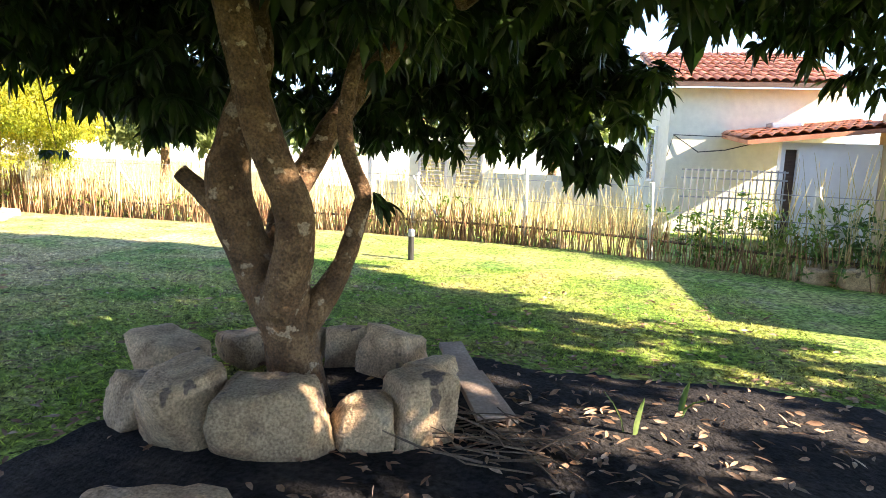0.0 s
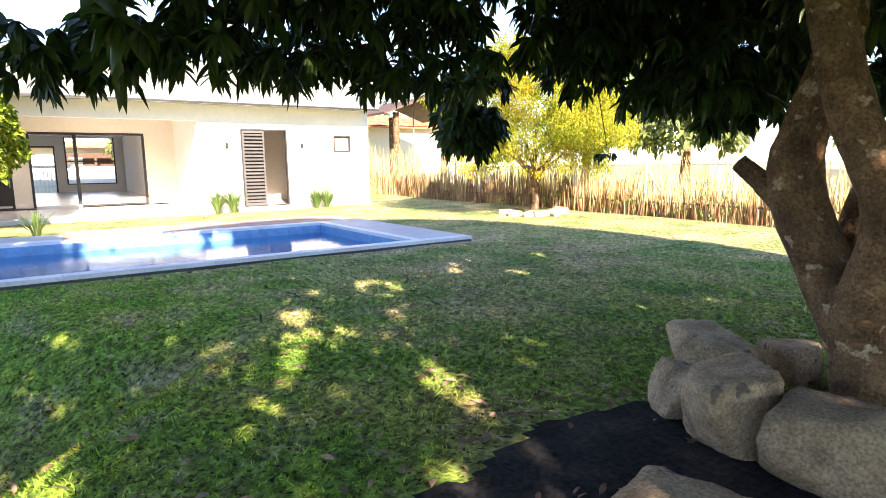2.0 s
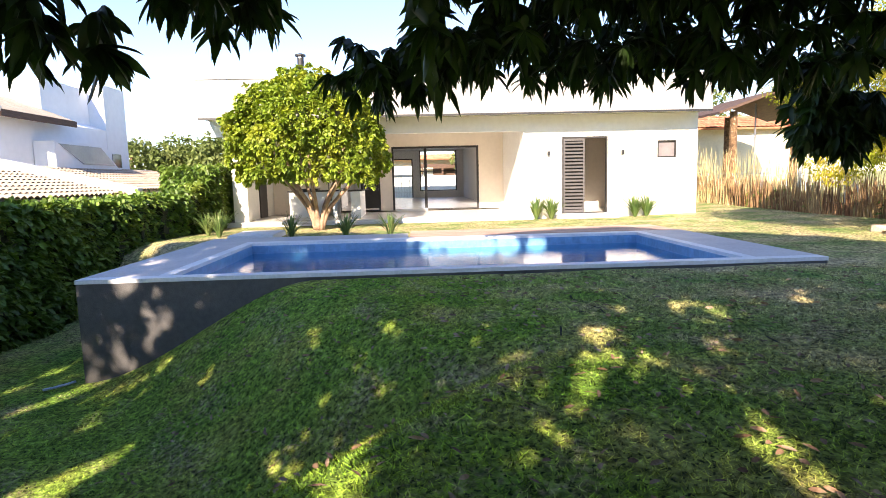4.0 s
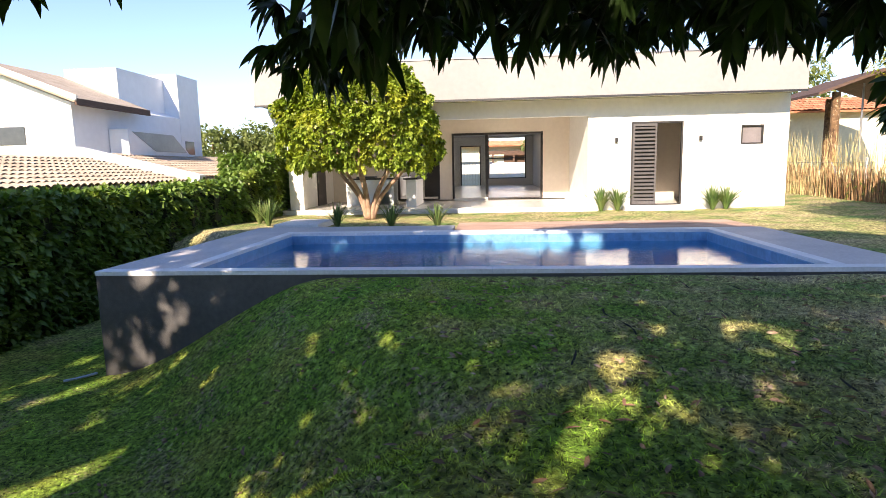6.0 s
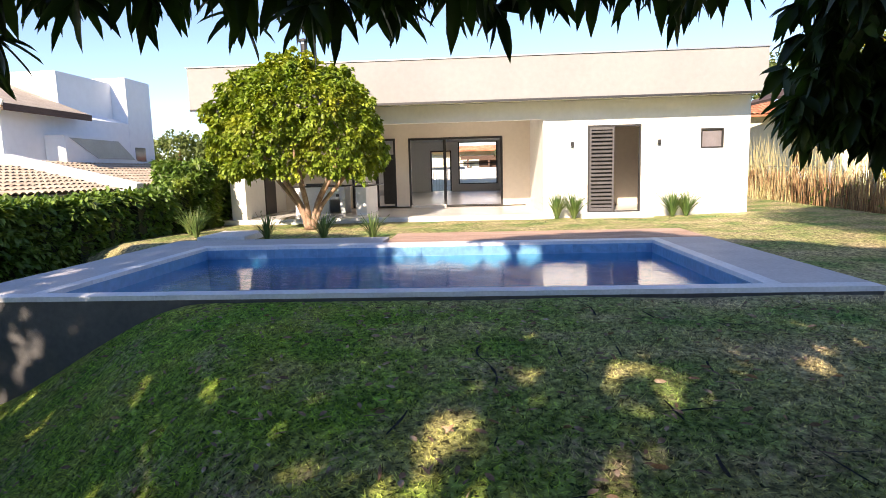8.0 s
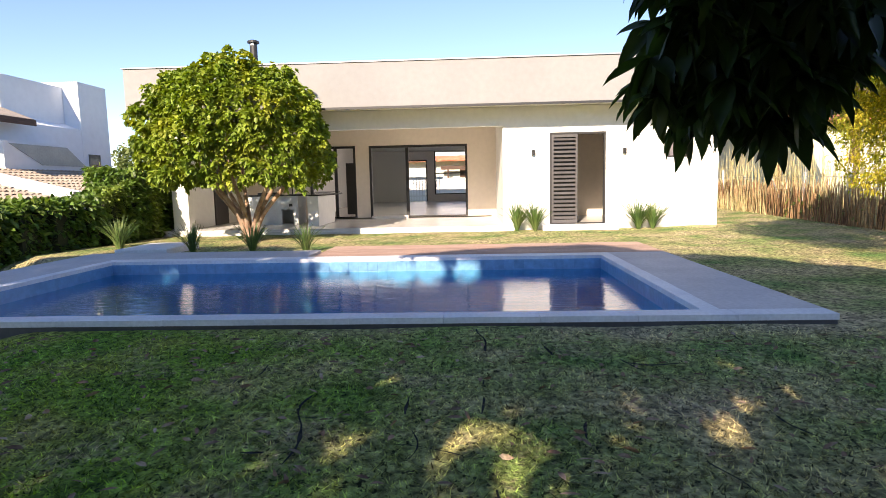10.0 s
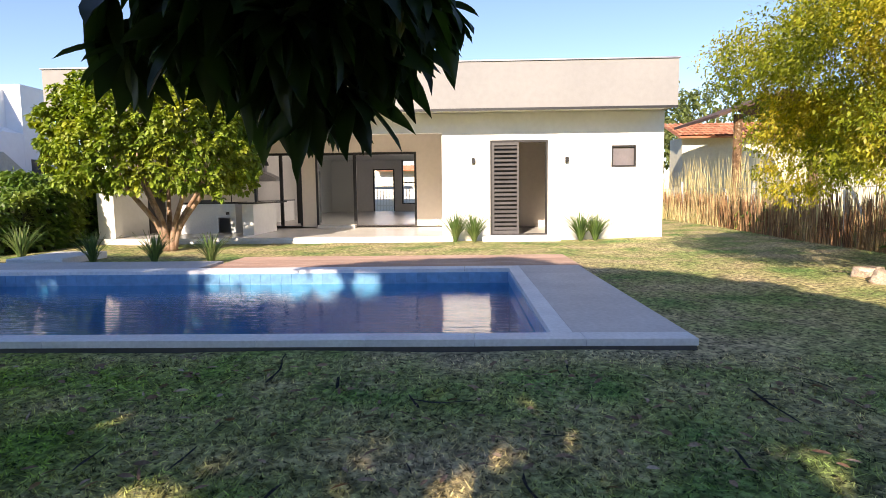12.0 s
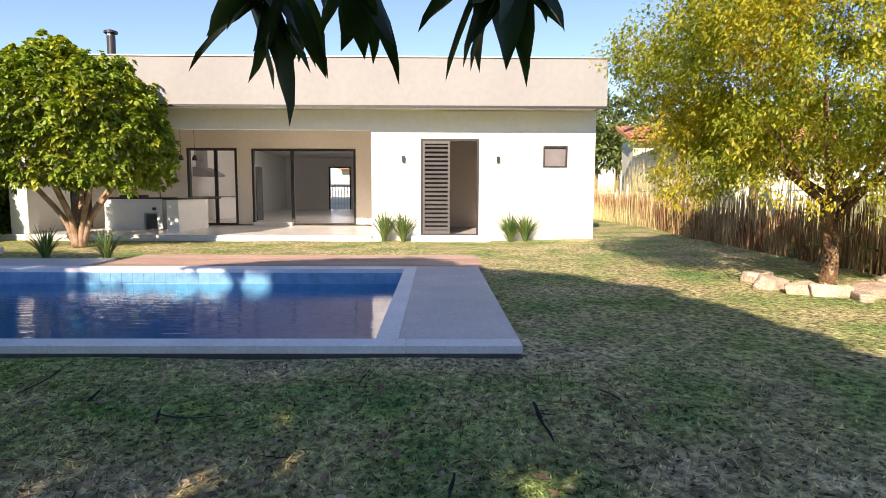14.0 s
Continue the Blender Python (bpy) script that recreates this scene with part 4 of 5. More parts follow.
for k in range(7):
    a = 2 * math.pi * k / 7
    part("branch", limb([(1.65, -6.1, 0.9 + 0.1 * k), (1.6 + 1.0 * math.cos(a), -6.1 + 1.0 * math.sin(a), 3.0), (1.6 + 2.4 * math.cos(a), -6.1 + 2.4 * math.sin(a), 4.9)], [0.08, 0.05, 0.015], 7), M_BARK, shade_tree, smooth=True)


def shade_tree_point():
    p = rng.normal(0, 1, 3)
    p /= np.linalg.norm(p)
    s2 = rng.uniform(0.45, 1.0) ** 0.5
    x, y, z = 1.4 + 3.7 * p[0] * s2, -6.1 + 3.7 * p[1] * s2, 5.3 + 3.4 * p[2] * s2
    if p[2] < -0.7 or in_gap(x, y, z):
        return None
    return (x, y, z), tuple(p * 0.5)


c, nrm = crown_points(3200, shade_tree_point)
part("crown", leaf_cloud("crown", c, nrm, 0.27, 0.115, rng, leaves=9, droop=0.5, curl=0.3), M_LEAF, shade_tree, "dense crown of dark leaves")

# ---------------------------------------------------------------- dome tree by the pool
dome = thing("dome_tree", "rounded evergreen tree with pale branching stems and glossy yellow-green leaves", "tree", at=(-15.9, -2.3, 0))
BC = Vector((-15.9, -2.48, 2.28))
for k in range(9):
    a = 2 * math.pi * k / 9 + r2.uniform(-0.2, 0.2)
    R = r2.uniform(0.7, 1.35)
    part("stem", limb([(-15.9 + 0.08 * math.cos(a), -2.3 + 0.08 * math.sin(a), -0.05), (-15.9 + 0.3 * R * math.cos(a), -2.3 + 0.3 * R * math.sin(a), 0.55),
                       (-15.9 + R * math.cos(a), -2.3 + R * math.sin(a), 1.45), (-15.9 + R * 1.15 * math.cos(a), -2.3 + R * 1.15 * math.sin(a), 2.2)],
                      [0.07, 0.055, 0.035, 0.015], 8), M_BARKLIGHT, dome, smooth=True)


def dome_point():
    p = rng.normal(0, 1, 3)
    p /= np.linalg.norm(p)
    if p[2] < -0.55:
        return None
    k = 0.98 + 0.13 * noise.noise(Vector(p * 2.2)) + 0.20 * noise.noise(Vector(p * 6)) + 0.09 * noise.noise(Vector(p * 15))
    s = 1 - abs(rng.normal(0, 0.05))
    q = Vector((p[0] * 1.9, p[1] * 1.93, p[2] * (1.68 if p[2] > 0 else 2.0))) * k * s
    return tuple(BC + q), tuple(p * 0.9)


c, nrm = crown_points(5600, dome_point)
part("crown", leaf_cloud("crown", c, nrm, 0.112, 0.078, rng, leaves=8, droop=-0.05, curl=0.3, spread=1.3, sections=MIDDLE), M_LEAFBALL, dome, "dense rounded crown of glossy leaves")

# ---------------------------------------------------------------- yellow-green tree by the fence
yel = thing("yellow_tree", "small garden tree with loose yellow-green foliage ringed by pale stones", "tree", at=(-10.6, 9.8, 0.02))
part("trunk", limb([(-10.6, 9.8, -0.05), (-10.58, 9.82, 0.4), (-10.66, 9.8, 0.9), (-10.6, 9.85, 1.5)], [0.11, 0.08, 0.07, 0.045]), M_BARK, yel, smooth=True)
for k in range(9):
    a = 2 * math.pi * k / 9 + r2.uniform(-0.3, 0.3)
    R = r2.uniform(1.0, 1.7)
    part("limb", limb([(-10.62, 9.82, r2.uniform(0.5, 1.1)), (-10.6 + 0.5 * R * math.cos(a), 9.8 + 0.5 * R * math.sin(a), 1.5), (-10.6 + R * math.cos(a), 9.8 + R * math.sin(a), r2.uniform(1.9, 3.0))],
                       [0.04, 0.024, 0.008], 7), M_BARK, yel, smooth=True)


def yellow_point():
    p = rng.normal(0, 1, 3)
    p /= np.linalg.norm(p)
    k = 1 + 0.36 * noise.noise(Vector(p * 2.4) + Vector((5, 2, 8)))
    s = rng.uniform(0.35, 1.0) ** 0.5
    if p[2] < -0.78 or noise.noise(Vector(p * s * 3.3)) < -0.20:
        return None
    q = Vector((p[0] * 2.3, p[1] * 2.5, p[2] * 1.82)) * k * s
    return (-10.6 + q.x, 9.95 + q.y, 2.42 + q.z), tuple(p * 0.6)


c, nrm = crown_points(9800, yellow_point)
part("crown", leaf_cloud("crown", c, nrm, 0.056, 0.027, rng, leaves=17, sections=((0.45, 0.48),), droop=0.3, curl=0.2, spread=1.0, jitter=0.05), M_LEAFYEL, yel, "loose airy yellow-green crown")

# ---------------------------------------------------------------- stones round the trees
def stone(x, y, z, sx, sy, sz, turn, seed, label, group, material=M_STONE):
    ob = new("stone", blob(0.95, seed, (sx, sy, sz), 0.15))
    ob.data.materials.append(material)
    ob.matrix_basis = pose(x, y, z, r2.uniform(-6, 6), r2.uniform(-6, 6), turn)
    return tagged(ob, label, "stone", group)


RING = "stones round the mango tree"
GRANITE = "rough tan granite boulder in the tree ring"
stone(-0.97, 2.43, 0.094, 0.276, 0.175, 0.188, 12, 1, "large flat-faced tan granite boulder in the tree ring", RING)
stone(-1.40, 2.44, 0.108, 0.207, 0.184, 0.220, -28, 2, GRANITE, RING)
stone(-0.57, 2.57, 0.043, 0.152, 0.129, 0.132, 18, 3, "small tan granite stone in the tree ring", RING)
stone(-0.35, 2.74, 0.083, 0.170, 0.184, 0.196, 42, 4, GRANITE, RING)
stone(-1.70, 2.60, 0.050, 0.152, 0.147, 0.148, -40, 5, "small tan granite stone in the tree ring", RING)
stone(-1.88, 3.04, 0.086, 0.253, 0.175, 0.180, -52, 6, GRANITE, RING)
stone(-1.62, 3.48, 0.054, 0.166, 0.138, 0.128, -40, 7, GRANITE, RING)
stone(-1.30, 3.62, 0.058, 0.156, 0.120, 0.120, 5, 8, GRANITE, RING)
stone(-0.98, 3.62, 0.072, 0.152, 0.110, 0.160, 20, 9, GRANITE, RING)
stone(-0.68, 3.56, 0.072, 0.198, 0.156, 0.160, -14, 10, GRANITE, RING)
stone(-0.36, 3.16, 0.058, 0.170, 0.156, 0.132, 60, 11, GRANITE, RING)
stone(-1.02, 1.60, -0.02, 0.29, 0.22, 0.18, 15, 12, "lone rounded tan boulder on dark soil", "")
stone(0.6, 10.0, 0.02, 0.24, 0.18, 0.14, 5, 25, "weathered stone by the reed fence", "stones by the reed fence")
stone(4.25, 7.75, 0.10, 0.26, 0.2, 0.16, 5, 13, "weathered stone by the reed fence", "stones by the reed fence")
stone(3.9, 7.95, 0.08, 0.22, 0.17, 0.13, 40, 14, "weathered stone by the reed fence", "stones by the reed fence")
for k, (x, y, sx, sy, sz) in enumerate([(-10.0, 9.12, 0.18, 0.14, 0.11), (-9.85, 9.34, 0.26, 0.16, 0.11), (-9.78, 9.72, 0.27, 0.16, 0.12), (-9.98, 10.12, 0.20, 0.16, 0.15), (-10.4, 9.02, 0.22, 0.16, 0.11), (-10.9, 9.1, 0.23, 0.18, 0.11),
                                        (-10.4, 10.4, 0.22, 0.16, 0.12), (-9.62, 9.5, 0.24, 0.10, 0.06)]):
    stone(x, y, 0.05, sx * 0.85, sy * 0.8, sz * 0.8, 60 + 15 * k, 15 + k, "pale pinkish stone round the small tree", "stones round the yellow tree", M_STONEPALE)

# boards, sticks and litter beside the ring
for (a, b2, w, lab) in (((-0.30, 3.60, 0.15), (0.02, 2.82, 0.02), 0.15, "weathered brown board leaning on the stones"), ((-0.10, 3.36, 0.06), (0.13, 2.88, -0.015), 0.06, "narrow weathered batten lying by the stones")):
    solo("board", Build().beam(a, b2, w, 0.035), M_PLANK, lab, "board", "boards beside the tree ring", bevel=0.004)
pile = thing("stick_pile", "pile of dry brown sticks and twigs on soil", "sticks", at=(-0.1, 2.5, -0.03))
for k in range(40):
    a = r2.uniform(-0.7, 0.55) + (math.pi if r2.random() < 0.5 else 0)
    cx, cy = r2.gauss(0.08, 0.2), r2.gauss(2.62, 0.12)
    L, r = r2.uniform(0.08, 0.26), r2.uniform(0.003, 0.007)
    z = ground_z(cx, cy) + 0.02
    z1 = z + r2.uniform(0.0, 0.12)
    bend = r2.uniform(-0.09, 0.09)
    part("stick", Build().tube([(cx - L * math.cos(a), cy - L * math.sin(a), z), (cx + bend, cy + bend, (z + z1) / 2 + 0.01), (cx + L * math.cos(a), cy + L * math.sin(a), z1)], [r, r * 0.85, r * 0.5], 6), M_STICK, pile)


def litter(n, where, length, seed):
    g = np.random.default_rng(seed)
    pts = []
    while len(pts) < n:
        x, y = where(g)
        if DECK_X0 < x < DECK_X1 + 0.05 and DECK_Y0 < y < DECK_Y1 + 0.05:
            continue
        pts.append((x, y, ground_z(x, y) + 0.022))
    nn = g.normal(0, 1, (n, 3))
    nn[:, 2] = 0.12
    nn /= np.linalg.norm(nn, axis=1)[:, None]
    return leaf_cloud("litter", pts, nn * 3, length, length * 0.32, g, leaves=1, droop=0.0, curl=0.05, spread=0.12)


def by_tree(g):
    return g.normal(0.35, 0.9), g.normal(2.75, 0.55)


def on_lawn(g):
    return g.uniform(-7.5, 2.5), g.uniform(-2.5, 6.5)


solo("fallen_leaves", litter(420, by_tree, 0.075, 3), M_DRYLEAF, "dry brown leaves scattered on dark soil", "leaves", kind="stuff")
def soil_edge(g):
    while True:
        x, y = g.uniform(-2.6, 3.6), g.uniform(-1.0, 4.4)
        if -0.22 < near_soil(x, y) < 0.14:
            return x, y


solo("fallen_leaves", litter(520, soil_edge, 0.075, 8), M_DRYLEAF, "dry brown leaves along the edge of the lawn", "leaves", kind="stuff")
solo("fallen_leaves", litter(2300, on_lawn, 0.08, 5), M_DRYLEAF, "dry leaves scattered over the lawn", "leaves", kind="stuff")

# ---------------------------------------------------------------- strap-leaved plants
def strap_mesh(seed, n, length, width, spread):
    g = random.Random(seed)
    b = Build()
    for _ in range(n):
        a, lean = g.uniform(0, 2 * math.pi), g.uniform(0.05, spread)
        L, w = length * g.uniform(0.6, 1.1), width * g.uniform(0.7, 1.2)
        ca, sa = math.cos(a), math.sin(a)
        k = len(b.v)
        for t, ww in ((0, 0.7), (0.35, 1), (0.7, 0.8), (1.0, 0.06)):
            out = 0.03 + L * lean * t ** 1.6
            z = L * t * (1 - 0.35 * lean * t)
            px, py = ca * out, sa * out
            b.v += [(px - sa * w * ww / 2, py + ca * w * ww / 2, z), (px + ca * 0.004, py + sa * 0.004, z - 0.004), (px + sa * w * ww / 2, py - ca * w * ww / 2, z)]
        for i in range(3):
            for s in (0, 1):
                q = k + 3 * i + s
                b.f.append((q, q + 1, q + 4, q + 3))
    return b


def strap_plant(x, y, n, length, width, spread, seed, label, group):
    ob = solo("strap_plant", strap_mesh(seed, n, length, width, spread), M_SWORD, label, "plant", group, smooth=True)
    ob.location = (x, y, ground_z(x, y) - 0.01)


for k, (x, y, n, L) in enumerate([(-17.45, 3.9, 60, 0.80), (-17.45, 4.35, 60, 0.78), (-17.45, 6.9, 70, 0.76), (-17.45, 7.25, 70, 0.74)]):
    strap_plant(x, y, n * 2, L, 0.022, 0.75, 40 + k, "clump of upright green strap leaves against the white wall", "clumps along the wall")
for k, (x, y, n, L) in enumerate([(-13.35, -1.3, 70, 0.62), (-13.35, -0.3, 60, 0.58), (-13.6, -2.55, 60, 0.62), (-14.3, -4.4, 70, 0.75), (-15.0, -4.9, 60, 0.7)]):
    strap_plant(x, y, n, L, 0.024, 0.75, 60 + k, "arching clump of dark green strap leaves by the pool", "clumps by the pool")
strap_plant(0.72, 2.95, 2, 0.30, 0.035, 0.9, 81, "young plant of two upright green leaves on dark soil", "young plants")
strap_plant(1.02, 3.25, 2, 0.26, 0.03, 0.9, 82, "young plant of two upright green leaves on dark soil", "young plants")

# ---------------------------------------------------------------- bollard lamp
bol = thing("bollard_lamp", "short dark grey garden bollard lamp on the lawn", "bollard", at=(-1.43, 7.88, ground_z(-1.43, 7.88)))
z = ground_z(-1.43, 7.88)
part("post", Build().tube([(-1.43, 7.88, z - 0.02), (-1.43, 7.88, z + 0.33)], [0.042, 0.042], 14), M_BLACKMETAL, bol)
part("head", Build().tube([(-1.43, 7.88, z + 0.331), (-1.43, 7.88, z + 0.40), (-1.43, 7.88, z + 0.43)], [0.047, 0.047, 0.035], 14), M_STEEL, bol, "grey lamp head")

# ---------------------------------------------------------------- reed fence along the garden's edge
FENCE = [(-36.0, 13.2), (-24.0, 12.0), (-18.0, 11.4), (-12.0, 10.95), (-8.0, 10.75), (-3.0, 10.5), (0.8, 9.75), (2.5, 8.85), (4.3, 7.6), (7.5, 5.6)]


def along_fence(s):
    """The place s metres along the fence, and its direction."""
    for (ax, ay), (bx, by) in zip(FENCE, FENCE[1:]):
        L = math.hypot(bx - ax, by - ay)
        if s <= L:
            return ax + (bx - ax) * s / L, ay + (by - ay) * s / L, (bx - ax) / L, (by - ay) / L
        s -= L
    return (*FENCE[-1], 1, 0)


FENCE_LENGTH = sum(math.dist(a, b2) for a, b2 in zip(FENCE, FENCE[1:]))
fence = thing("reed_fence", "dry brown reed fence with leaning canes and pale posts", "fence", at=(-8, 10.75, 0))
rf = random.Random(12)
for i in range(int(FENCE_LENGTH / 2.1)):
    x, y, dx, dy = along_fence(0.6 + i * 2.1)
    z = ground_z(x, y)
    lx, ly = rf.uniform(-0.10, 0.10), rf.uniform(-0.08, 0.08)
    part("post", Build().tube([(x, y + 0.08, z - 0.1), (x + lx, y + 0.08 + ly, z + rf.uniform(1.0, 1.45))], [0.045, 0.04], 7), M_POST, fence, "pale concrete post")
    if i % 3 == 1:
        part("brace", Build().tube([(x, y + 0.1, z + 1.1), (x + 0.75 * dx, y + 0.75 * dy + 0.2, z)], [0.03, 0.03], 6), M_POST, fence)
for h in (0.30, 0.75, 1.1):
    pts = [(*along_fence(s)[:2], ground_z(*along_fence(s)[:2]) + h) for s in np.arange(0.2, FENCE_LENGTH, 1.0)]
    part("rail", Build().tube([(p[0], p[1] + 0.06, p[2]) for p in pts], [0.006 if h > 0.4 else 0.02] * len(pts), 5), M_STICK if h < 0.4 else M_STEEL, fence)
canes, straws = Build(), Build()
single = 0
cane_mesh = []
for k in range(8):
    g = random.Random(100 + k)
    me = Build().tube([(0, 0, -0.03), (g.uniform(-0.02, 0.02), g.uniform(-0.02, 0.02), 0.3), (g.uniform(-0.05, 0.05), 0, 0.6)], [0.011, 0.010, 0.006], 5).mesh("cane")
    me.materials.append(M_REED)
    cane_mesh.append(me)
s = 0.0
while s < FENCE_LENGTH:
    x, y, dx, dy = along_fence(s)
    z = ground_z(x, y)
    near = -7.5 < x < 3.5
    low = 0.52 + 0.36 * smooth01((-7.0 - x) / 4) + 0.12 * noise.noise(Vector((s * 0.7, 0, 0)))
    for _ in range(4 if x < 0.5 else 2):
        px, py = x + rf.uniform(-0.03, 0.03), y + rf.uniform(-0.10, 0.10)
        H = low * rf.uniform(0.55, 1.2)
        if near and single < 290 and rf.random() < 0.22:
            ob = new("cane", rf.choice(cane_mesh))
            ob.parent, ob.matrix_parent_inverse = fence, fence.matrix_basis.inverted()
            ob.matrix_basis = pose(px, py, z, rf.uniform(-9, 9), rf.uniform(-14, 14), rf.uniform(0, 360)) @ Matrix.Diagonal((1, 1, H / 0.6, 1))
            single += 1
        else:
            canes.tube([(px, py, z - 0.03), (px + rf.uniform(-0.12, 0.12), py + rf.uniform(-0.04, 0.04), z + H)], [0.011, 0.006], 4, cap=False)
    clumpy = noise.noise(Vector((s * 0.45, 4, 0)))
    for _ in range(4):
        if rf.random() < 0.5 + clumpy * 0.6:
            px, py = x + rf.uniform(-0.05, 0.05), y + rf.uniform(-0.05, 0.35)
            H, lean = rf.uniform(0.7, 1.55) * (1 + 0.25 * clumpy) * (1 + 0.35 * smooth01((-12 - x) / 4)), rf.uniform(-0.3, 0.3)
            straws.tube([(px, py, z), (px + lean * 0.4, py, z + H * 0.6), (px + lean, py + rf.uniform(-0.1, 0.1), z + H)], [0.007, 0.006, 0.003], 4, cap=False)
    s += 0.05
tagged(part("cane_screen", canes, M_REED, fence, "dense low screen of brown canes"), kind="stuff")
tagged(part("tall_reeds", straws, M_STRAW, fence, "tall pale straw-coloured reeds"), kind="stuff")
# weedy foliage on the fence
wc, wn2 = [], []
for _ in range(900):
    s = rf.uniform(0, FENCE_LENGTH)
    x, y, dx, dy = along_fence(s)
    k = noise.noise(Vector((s * 0.3, 9, 0)))
    tall = 1.35 if x > 2.0 else 0.75
    if k < -0.05 and x < 2:
        continue
    wc.append((x + rf.uniform(-0.1, 0.1), y + rf.uniform(-0.15, 0.3), ground_z(x, y) + rf.uniform(0.05, tall) * (0.6 + 0.6 * max(0, k))))
    wn2.append((0, -0.3, 0.5))
for _ in range(520):
    u = rf.uniform(0, 1)
    k = 0.6 + 0.5 * noise.noise(Vector((u * 5, 3, 8)))
    wc.append((2.5 + 2.3 * u + rf.gauss(0, 0.12), 8.85 - 1.55 * u + rf.gauss(0.1, 0.16), 0.05 + 1.3 * k * rf.uniform(0, 1)))
    wn2.append((0, -0.3, 0.5))
solo("fence_weeds", leaf_cloud("weeds", wc, wn2, 0.11, 0.03, rng, leaves=6, droop=0.1), M_LEAFHEDGE, "yellow-green weeds growing through the fence", "weeds", kind="stuff")

# ---------------------------------------------------------------- creeper-covered boundary wall
hedge = thing("hedge_wall", "boundary wall fully covered in dark green creeper", "hedge", at=(-10, -6.6, -1.2))


def hedge_front(x):
    return -6.1 + 0.9 * smooth01((-11 - x) / 6)


def hedge_top(x):
    return 0.86 + 0.75 * smooth01((-14.5 - x) / 3.5) + 0.10 * noise.noise(Vector((x * 0.6, 1, 1)))


# solid very dark green boxes fill the hedge behind its leaves
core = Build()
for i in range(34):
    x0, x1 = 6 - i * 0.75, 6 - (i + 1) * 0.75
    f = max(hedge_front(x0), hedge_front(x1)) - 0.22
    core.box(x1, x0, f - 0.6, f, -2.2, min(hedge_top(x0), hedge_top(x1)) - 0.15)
part("core", core, mat("dark_hedge_core", [(0.015, 0.02, 0.008), (0.03, 0.035, 0.014)], 3, 0.95, 0.8, 20), hedge, "solid very dark green core")
hc, hn = [], []
for _ in range(7400):
    x = rf.uniform(-19.4, -2.5)
    f, top = hedge_front(x), hedge_top(x)
    if rf.random() < 0.76:
        z = rf.uniform(-1.5, top)
        bulge = 0.18 * noise.noise(Vector((x * 1.1, z * 1.4, 3)))
        hc.append((x, f - 0.12 + bulge + rf.uniform(-0.1, 0.05), z))
        hn.append((0, 0.9, 0.25))
    else:
        hc.append((x, f - rf.uniform(0.1, 0.9), top + rf.uniform(-0.12, 0.06)))
        hn.append((0, 0.2, 0.9))
for _ in range(1100):
    a, z = rf.uniform(0, 6.28), rf.uniform(-0.1, 2.0)
    hc.append((-17.2 + 0.75 * math.cos(a), -6.0 + 0.7 * math.sin(a), z * 0.85))
    hn.append((0.6 * math.cos(a), 0.6 * math.sin(a), 0.3))
part("foliage", leaf_cloud("foliage", hc, hn, 0.15, 0.082, rng, leaves=5, droop=0.35, curl=0.2, spread=0.75, jitter=0.03), M_LEAFHEDGE, hedge, "small dark green creeper leaves")

# ---------------------------------------------------------------- terrace fittings and roof
bbq = thing("barbecue_counter", "pale tiled barbecue counter with black granite top", "counter", at=(-19.9, -3.0, 0.06))
part("body", wall_with_openings(Build(), "x", -19.6, -19.5, -3.8, -2.25, 0.06, 0.88, [(-2.75, -2.4, 0.06, 0.5)]).box(-20.3, -20.2, -3.8, -2.25, 0.06, 0.88).box(-20.2, -19.6, -2.35, -2.25, 0.06, 0.88).box(-20.2, -19.6, -3.8, -3.7, 0.06, 0.88), M_BLUETILE2, bbq)
part("worktop", Build().box(-20.34, -19.46, -3.84, -2.2, 0.881, 0.93), M_GRANITE, bbq, "black granite worktop", bevel=0.006)
part("sink_rim", Build().box(-20.1, -19.7, -3.5, -2.9, 0.931, 0.99), M_PLASTIC, bbq)
part("tap", Build().tube([(-20.15, -2.6, 0.93), (-20.15, -2.6, 1.18), (-20.05, -2.6, 1.25), (-19.95, -2.6, 1.17)], [0.015] * 4, 8), M_BLACKMETAL, bbq, "black curved tap")
part("socket_plate", Build().box(-19.499, -19.49, -2.52, -2.42, 0.58, 0.66), M_PLASTIC, bbq)
bar = thing("bar_counter", "white terrace bar counter with black granite top", "counter", at=(-19.6, -1.55, 0.06))
part("body", Build().box(-20.5, -18.6, -1.72, -1.42, 0.06, 0.88), M_WHITE, bar)
part("worktop", Build().box(-21.4, -18.55, -1.80, -1.36, 0.881, 0.925), M_GRANITE, bar, "black granite worktop", bevel=0.006)
for y in (-1.7, -1.33):
    lamp = thing("pendant_lamp", "small dark bell pendant lamp over the terrace bar", "lamp", "pendants over the bar", at=(-19.5, y, 3.03))
    part("cord", Build().tube([(-19.5, y, 2.06), (-19.5, y, 3.035)], [0.006, 0.006], 6), M_PLASTIC, lamp)
    part("shade", Build().tube([(-19.5, y, 1.92), (-19.5, y, 2.0), (-19.5, y, 2.07)], [0.075, 0.06, 0.02], 14), M_BLACKMETAL, lamp)
flue = thing("chimney_flue", "round dark metal chimney flue with a cap on the roof", "chimney", at=(-19, -3.12, 3.7))
part("pipe", Build().tube([(-19, -3.12, 3.7), (-19, -3.12, 5.05)], [0.10, 0.10], 18), M_BLACKMETAL, flue, smooth=False)
part("cap", Build().tube([(-19, -3.12, 5.07), (-19, -3.12, 5.12), (-19, -3.12, 5.16)], [0.16, 0.16, 0.04], 18), M_BLACKMETAL, flue)
